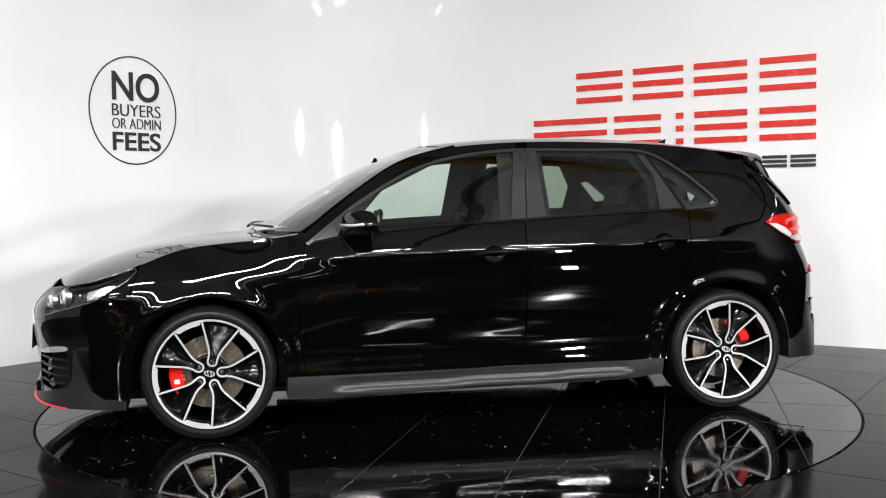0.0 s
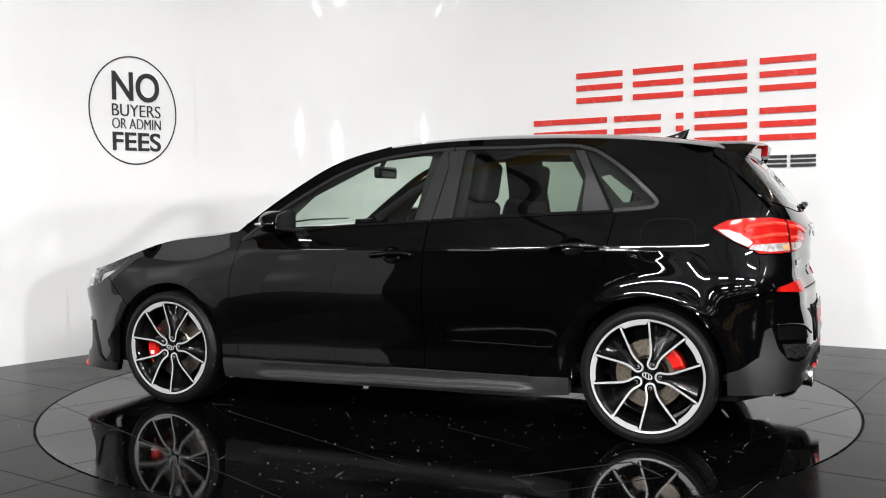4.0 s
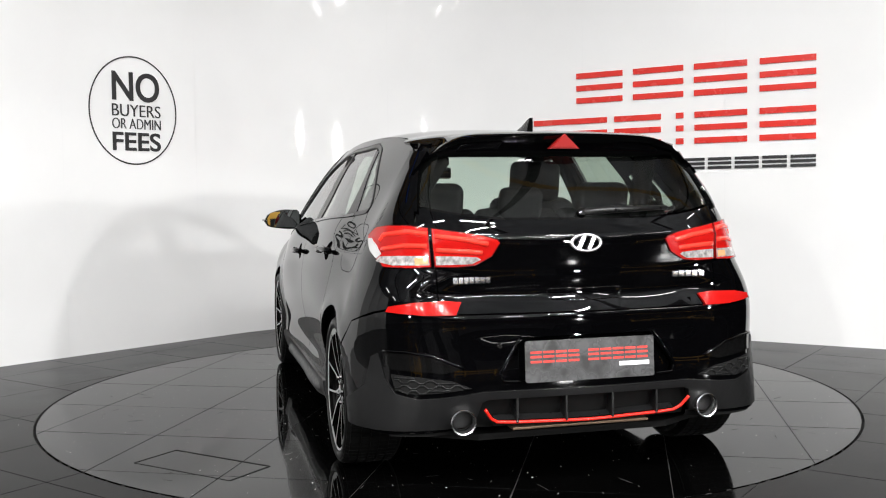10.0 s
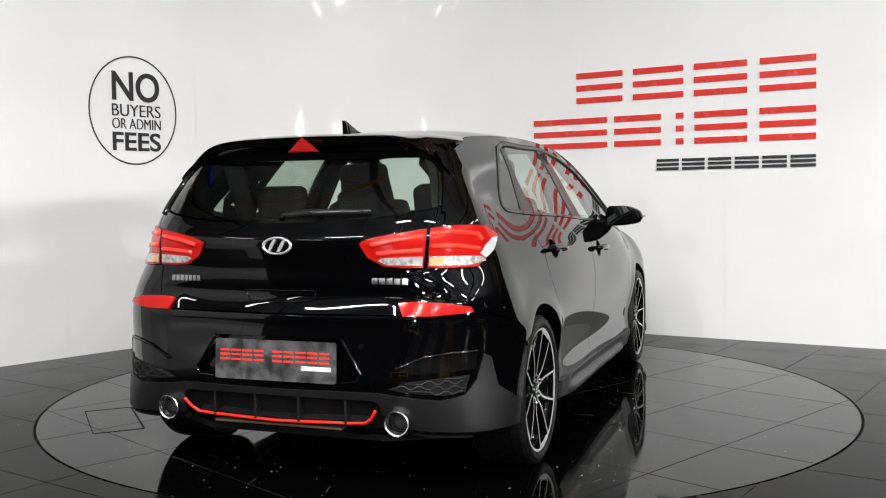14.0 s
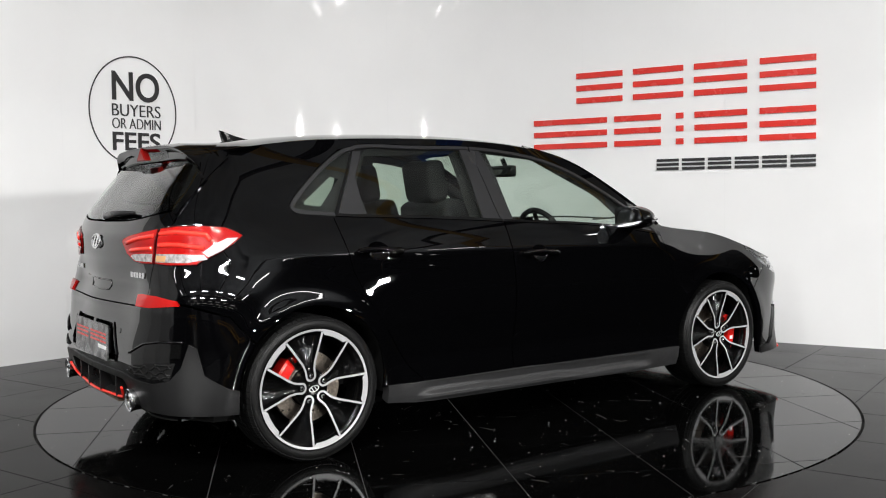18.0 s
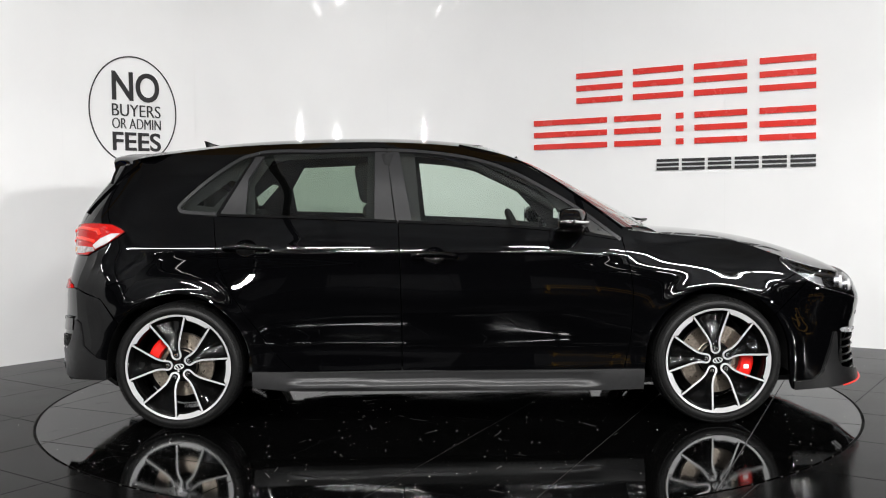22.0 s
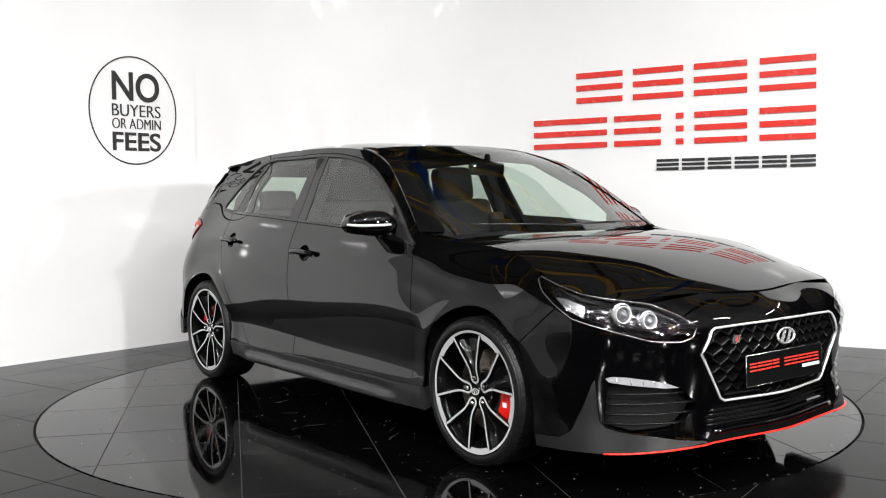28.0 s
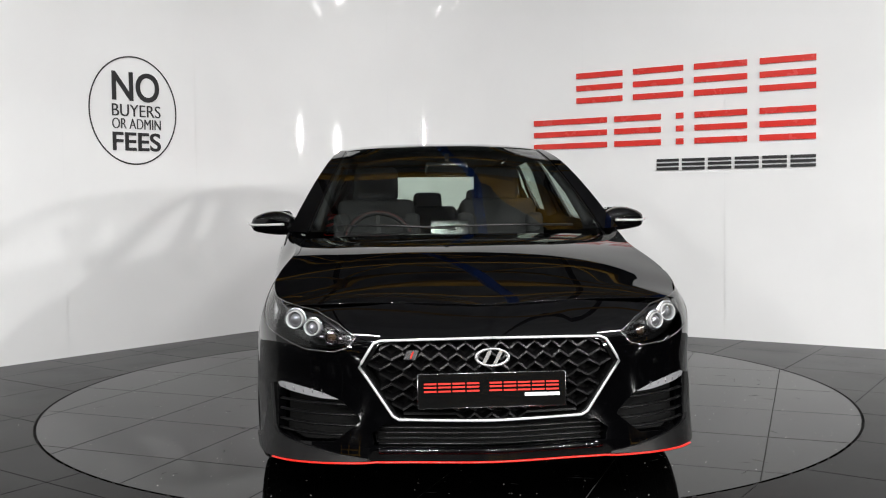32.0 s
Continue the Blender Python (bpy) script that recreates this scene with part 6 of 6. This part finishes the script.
rear_low()
badge(at(UL, 0.948, 0.004), Vector((-1, 0, 0.12)), 0.066, 0.036, GATE, m=BADGE)
for y0, y1, nm in ((0.375, 0.520, 7), (-0.525, -0.375, 5)):
    for k in range(nm):
        ya = y0 + (y1 - y0) * k / nm
        yb = ya + (y1 - y0) / nm * 0.78
        w_ = []
        for y, z in ((ya, 0.803), (yb, 0.803), (yb, 0.826), (ya, 0.826)):
            u = ur(abs(y), z)
            w_.append((u if y > 0 else 2 * UL - u, z))
        patch("badge_bar", w_, SATIN, GATE, off=0.004, rim=0.004, label="chrome badge bar")
gh = symr(tail([(0.0, 0.775), (0.145, 0.775), (0.155, 0.765), (0.135, 0.735), (0.0, 0.730)]))
skin_tube("gate_handle", dense(gh, 4, True), 0.003, GLOSS, GATE, 0.001)
# rear wiper
p0, p1 = at(UL, 1.062, 0.012), at(2 * UL - ur(0.37, 1.078), 1.078, 0.016)
wb = tube([p0 + Vector((0.004, 0, 0)), p0 * 0.65 + p1 * 0.35 + Vector((-0.012, 0, 0.006)), p1], [0.014, 0.015, 0.008], "rear_wiper", PLASTIC, GATE, "black rear wiper")
lathe([(0.0, 0.022), (0.016, 0.018), (0.019, 0.0)], 20, "y", "wiper_pivot", GLOSS, wb).matrix_local = oriented(at(UL, 1.058, 0.0), Vector((-1, 0, 0.6)))

# ---- doors: handles, mirrors, flap
def door_bits(mirror):
    d1, d2, q = DOORS[mirror]
    sg = -1 if mirror else 1
    for par, x, z in ((d1, -0.064, 0.853), (d2, -0.985, 0.898)):
        pts = [(ux(x + dx, z + dz), z + dz) for dx, dz in ((0.105, -0.010), (0.09, -0.004), (0.0, 0.004), (-0.085, 0.002), (-0.105, -0.004))]
        pts_ = dense(pts, 3)
        offs = [0.010 + 0.022 * math.sin(math.pi * i / (len(pts_) - 1)) ** 0.5 for i in range(len(pts_))]
        p = [at(u, zz, o) for (u, zz), o in zip(pts_, offs)]
        p = [Vector((v.x, v.y * sg, v.z)) for v in p]
        tube(p, 0.0155, "door_handle", PAINT, par, "body-coloured door handle", 10, 0.9)
        u0, z0 = ux(x, z - 0.006), z - 0.006
        dishfn = lambda uu, zz, off=0.0, u0=u0, z0=z0: S(uu, zz, off - 0.026 * np.clip(1 - ((np.asarray(uu) - u0) / 0.057) ** 2 - ((np.asarray(zz) - z0) / 0.044) ** 2, 0, 1) ** 0.7)
        patch("handle_cup", handle_cup(x, z, 1.0), PAINT, par, rim=0, mirror=mirror, cell=(0.012, 0.010), fn=dishfn)
    # mirror housing
    verts, faces = [], []
    n, m = 20, 12
    for i in range(m + 1):
        t = i / m
        y = 0.800 + 0.225 * t
        top = 1.088 - 0.055 * t ** 2.2 - 0.035 * (1 - t) ** 3
        low = 0.946 + 0.026 * t ** 2
        k = (1 - (2 * t - 0.97) ** 14 * 0.70) if t > 0.5 else 1 - (1 - 2 * t) ** 3 * 0.25
        k = max(0.12, k)
        cz, hz = (top + low) / 2, (top - low) / 2 * k
        xf, xb = 0.700 - 0.075 * t ** 1.6, 0.545 - 0.012 * t
        for j in range(n):
            a = 2 * math.pi * j / n
            c, s = math.cos(a), math.sin(a)
            x = (xf + xb) / 2 + (xf - xb) / 2 * math.copysign(abs(c) ** (0.8 if c > 0 else 0.35), c) * (k if c > 0 else 1)
            verts.append((x, y * sg, cz + hz * math.copysign(abs(s) ** 0.65, s)))
    for i in range(m):
        for j in range(n):
            w = (j + 1) % n
            faces.append((i * n + j, i * n + w, (i + 1) * n + w, (i + 1) * n + j))
    faces.append(tuple(range(n)))
    faces.append(tuple(m * n + j for j in range(n))[::-1])
    mh = link("door_mirror", verts, faces, PAINT, d1, smooth=True, label="black door mirror with bright indicator strip")
    bm = bmesh.new()
    bm.from_mesh(mh.data)
    bmesh.ops.recalc_face_normals(bm, faces=bm.faces)
    bm.to_mesh(mh.data)
    bm.free()
    ring = [(0.815, 0.975), (0.83, 0.960), (0.985, 0.970), (1.006, 0.985), (1.008, 1.020), (0.988, 1.052), (0.90, 1.072), (0.83, 1.070), (0.815, 1.055)]
    prism(ring, 0.0, 0.004, lambda a, b, d: (0.530 - d, a * sg, b), "mirror_glass", MIRROR, mh, "mirror glass")
    strip = [(0.690, 0.845, 1.005), (0.684, 0.90, 1.004), (0.668, 0.96, 1.003), (0.640, 1.005, 1.004), (0.600, 1.028, 1.008)]
    tube([(x + 0.006, y * sg, z) for x, y, z in smooth_line(strip, 4)], 0.0065, "indicator_strip", WHITELENS, mh, "bright indicator strip", 8)
    tube([(0.66, 0.775 * sg, 0.945), (0.645, 0.82 * sg, 0.958), (0.635, 0.87 * sg, 0.985)], [0.035, 0.030, 0.024], "mirror_arm", GLOSS, mh, "", 10, 0.55)
    if not mirror:
        f = [(ux(-1.405 + 0.122 * math.copysign(abs(math.cos(a)) ** 0.5, math.cos(a)), 0.922 + 0.098 * math.copysign(abs(math.sin(a)) ** 0.5, math.sin(a))), 0.922 + 0.098 * math.copysign(abs(math.sin(a)) ** 0.5, math.sin(a))) for a in [2 * math.pi * k / 40 for k in range(40)]]
        skin_tube("fuel_flap_gap", f + [f[0]], 0.0018, MATTE, q, -0.0010, n=5)


both(door_bits)

# ---- wipers in front
for y0, y1, z0 in ((0.52, -0.10, 0.0), (-0.02, -0.56, 0.004)):
    a_, b_ = SCREEN(0.02, y0 / 0.72, 0.010), SCREEN(0.035, y1 / 0.72, 0.012)
    m_p = SCREEN(0.03, (y0 + y1) / 2 / 0.72, 0.016)
    tube([Vector(a_), Vector(m_p), Vector(b_)], [0.007, 0.006, 0.004], "front_wiper", PLASTIC, car, "black windscreen wiper", 6)

# ---- undertray, wheel wells, inside
prism([(2.10, -0.40), (2.10, 0.40), (1.75, 0.72), (1.00, 0.72), (-1.0, 0.72), (-1.70, 0.66), (-1.86, 0.40), (-1.86, -0.40), (-1.70, -0.66), (-1.0, -0.72), (1.0, -0.72), (1.75, -0.72)][::1], 0.185, 0.21, lambda a, b, h: (a, b, h), "undertray", MATTE, car)
for x_ in (1.325, -1.325):
    for s_ in (1, -1):
        verts_, faces_ = [], []
        for k in range(25):
            a = radians(-12 + 204 * k / 24)
            for yy in (0.53, 0.845):
                verts_.append((x_ + 0.374 * math.cos(a), yy * s_, 0.33 + 0.374 * math.sin(a)))
        link("wheel_well", verts_, [(2 * k, 2 * k + 1, 2 * k + 3, 2 * k + 2) for k in range(24)], MATTE, car)
        link("well_wall", [(v[0], 0.53 * s_, v[2]) for v in verts_[::2]], [tuple(range(25))], MATTE, car, smooth=False)
part("front_crossmember", box_bm(0.08, 1.20, 0.50, Matrix.Translation((1.88, 0, 0.42)), 0.01), MATTE, car)
part("engine_bay", box_bm(0.9, 1.2, 0.05, Matrix.Translation((1.45, 0, 0.70)), 0.0), MATTE, car)
part("bulkhead", box_bm(0.04, 1.40, 0.66, Matrix.Translation((0.98, 0, 0.55)), 0.0), MATTE, car)
part("cabin_floor", box_bm(2.9, 1.42, 0.03, Matrix.Translation((-0.45, 0, 0.30)), 0.0), MATTE, car)
part("boot_wall", box_bm(0.03, 1.16, 0.62, Matrix.Translation((-1.84, 0, 0.62)), 0.0), MATTE, car)
part("boot_cover", box_bm(0.62, 1.22, 0.02, Matrix.Translation((-1.52, 0, 0.985)), 0.005), FABRIC, car)
grid_patch("headlining", ROOF, [(0.16, -0.86), (0.16, 0.86), (-1.58, 0.90), (-1.58, -0.90)], FABRIC, car, (0.1, 0.1), off=-0.03, rim=0)


def dash():
    verts, faces = [], []
    sec = [(1.02, 0.945), (0.80, 0.945), (0.62, 0.925), (0.54, 0.885), (0.56, 0.78), (0.66, 0.62)]
    for y in (-0.70, -0.5, -0.25, 0.0, 0.25, 0.5, 0.70):
        for x, z in sec:
            hump = 0.035 * math.exp(-((y + 0.37) / 0.14) ** 2) if z > 0.88 and x < 0.9 else 0.0
            verts.append((x, y, z + hump - 0.02 * (abs(y) / 0.7) ** 3))
    k = len(sec)
    for i in range(6):
        for q in range(k - 1):
            faces.append((i * k + q, i * k + q + 1, (i + 1) * k + q + 1, (i + 1) * k + q))
    d = link("dashboard", verts, faces, DASH, car, label="dark dashboard")
    part("screen", box_bm(0.015, 0.20, 0.115, pose(0.56, 0.0, 0.955, 0, -12, 0), 0.004), GLOSS, d, "centre display")
    # steering wheel on the driver's side
    c = Vector((0.40, -0.37, 0.885))
    M = pose(c.x, c.y, c.z, 0, 68, 0)
    pts = [M @ Vector((0.182 * math.cos(a), 0.182 * math.sin(a), 0)) for a in [2 * math.pi * q / 32 for q in range(33)]]
    sw = tube(pts, 0.016, "steering_wheel", DASH, car, "black leather steering wheel with red stitching", 8)
    part("steering_boss", box_bm(0.12, 0.15, 0.05, M @ Matrix.Translation((0, 0, -0.02)), 0.015), DASH, sw)
    for a in (0, 180, 90):
        part("spoke", box_bm(0.13, 0.028, 0.012, M @ pose(0, 0, 0, 0, 0, a) @ Matrix.Translation((0.10, 0, 0)), 0.004), DASH, sw)
    pts2 = [M @ Vector((0.182 * math.cos(a), 0.182 * math.sin(a), 0.0155)) for a in [2 * math.pi * q / 32 for q in range(33)]]
    tube(pts2, 0.0012, "stitching", mat_edge, sw, "", 5)


dash()


def cushion(sx, sy, sz, m, bevel, name, parent, mat_=None):
    bm = box_bm(sx, sy, sz, None, bevel, 4)
    bm.transform(m)
    return part(name, bm, mat_ or FABRIC, parent, smooth=True)


def seat(x, y):
    s = new("front_seat")
    s.parent = car
    s["label"] = "black sports seat with high bolsters"
    s.matrix_local = pose(x, y, 0)
    cushion(0.50, 0.50, 0.16, pose(0.10, 0, 0.50, 0, -6, 0), 0.05, "seat", s)
    cushion(0.15, 0.47, 0.62, pose(-0.22, 0, 0.82, 0, -17, 0), 0.06, "backrest", s)
    for k in (1, -1):
        cushion(0.20, 0.10, 0.46, pose(-0.17, 0.21 * k, 0.80, 0, -17, 0), 0.04, "bolster", s)
        tube([(-0.305, 0.06 * k, 1.09), (-0.335, 0.06 * k, 1.20)], 0.006, "headrest_post", CHROME, s)
    cushion(0.12, 0.27, 0.215, pose(-0.345, 0, 1.215, 0, -10, 0), 0.05, "headrest", s)


seat(-0.02, 0.37)
seat(-0.065, -0.37)


def bench():
    b = new("rear_bench")
    b.parent = car
    b["label"] = "black three-place rear bench"
    cushion(0.48, 1.20, 0.15, pose(-0.80, 0, 0.52, 0, -5, 0), 0.05, "seat", b)
    for y in (-0.40, 0.0, 0.40):
        cushion(0.14, 0.40, 0.56, pose(-1.10, y, 0.80, 0, -20, 0), 0.05, "backrest", b)
        cushion(0.10, 0.25 if y else 0.20, 0.15, pose(-1.225, y, 1.115 - (0.02 if y == 0 else 0), 0, -14, 0), 0.045, "headrest", b)


bench()
mr = cushion(0.05, 0.23, 0.07, pose(0.40, 0.0, 1.285, 0, 0, 0), 0.02, "interior_mirror", car, GLOSS)
part("mirror_stem", box_bm(0.02, 0.02, 0.07, pose(0.42, 0, 1.33, 0, -30, 0), 0.0), GLOSS, mr)
for s_ in (1, -1):
    # inner pillars and door cards
    tube([(-0.27, 0.705 * s_, 1.02), (-0.30, 0.605 * s_, 1.35)], 0.035, "inner_pillar", FABRIC, car, "", 8)
    tube([(0.80, 0.68 * s_, 1.00), (0.52, 0.64 * s_, 1.17), (0.14, 0.575 * s_, 1.355)], 0.028, "inner_pillar", FABRIC, car, "", 8)
    tube([(-1.30, 0.55 * s_, 1.05), (-1.45, 0.50 * s_, 1.20), (-1.55, 0.46 * s_, 1.29)], 0.045, "inner_pillar", FABRIC, car, "", 8)


# ---------------------------------------------------------------- what moves
def motions():
    rows_car, rows_disc = [], []
    # it runs evenly and slows down just before the end
    lag = {31.4: 0.08, 31.6: 0.35, 31.8: 0.85, 32.0: 1.48}
    for k in [float(q) for q in range(32)] + sorted(lag):
        turn = TURN_0 + TURN_RATE * k + lag.get(k, 0.0)
        spin = pose(0, 0, 0, 0, 0, turn)
        rows_disc.append((float(k), spin))
        rows_car.append((float(k), spin @ Matrix.Translation(CAR_AT)))
    walk(turntable, rows_disc)
    walk(car, rows_car)


motions()
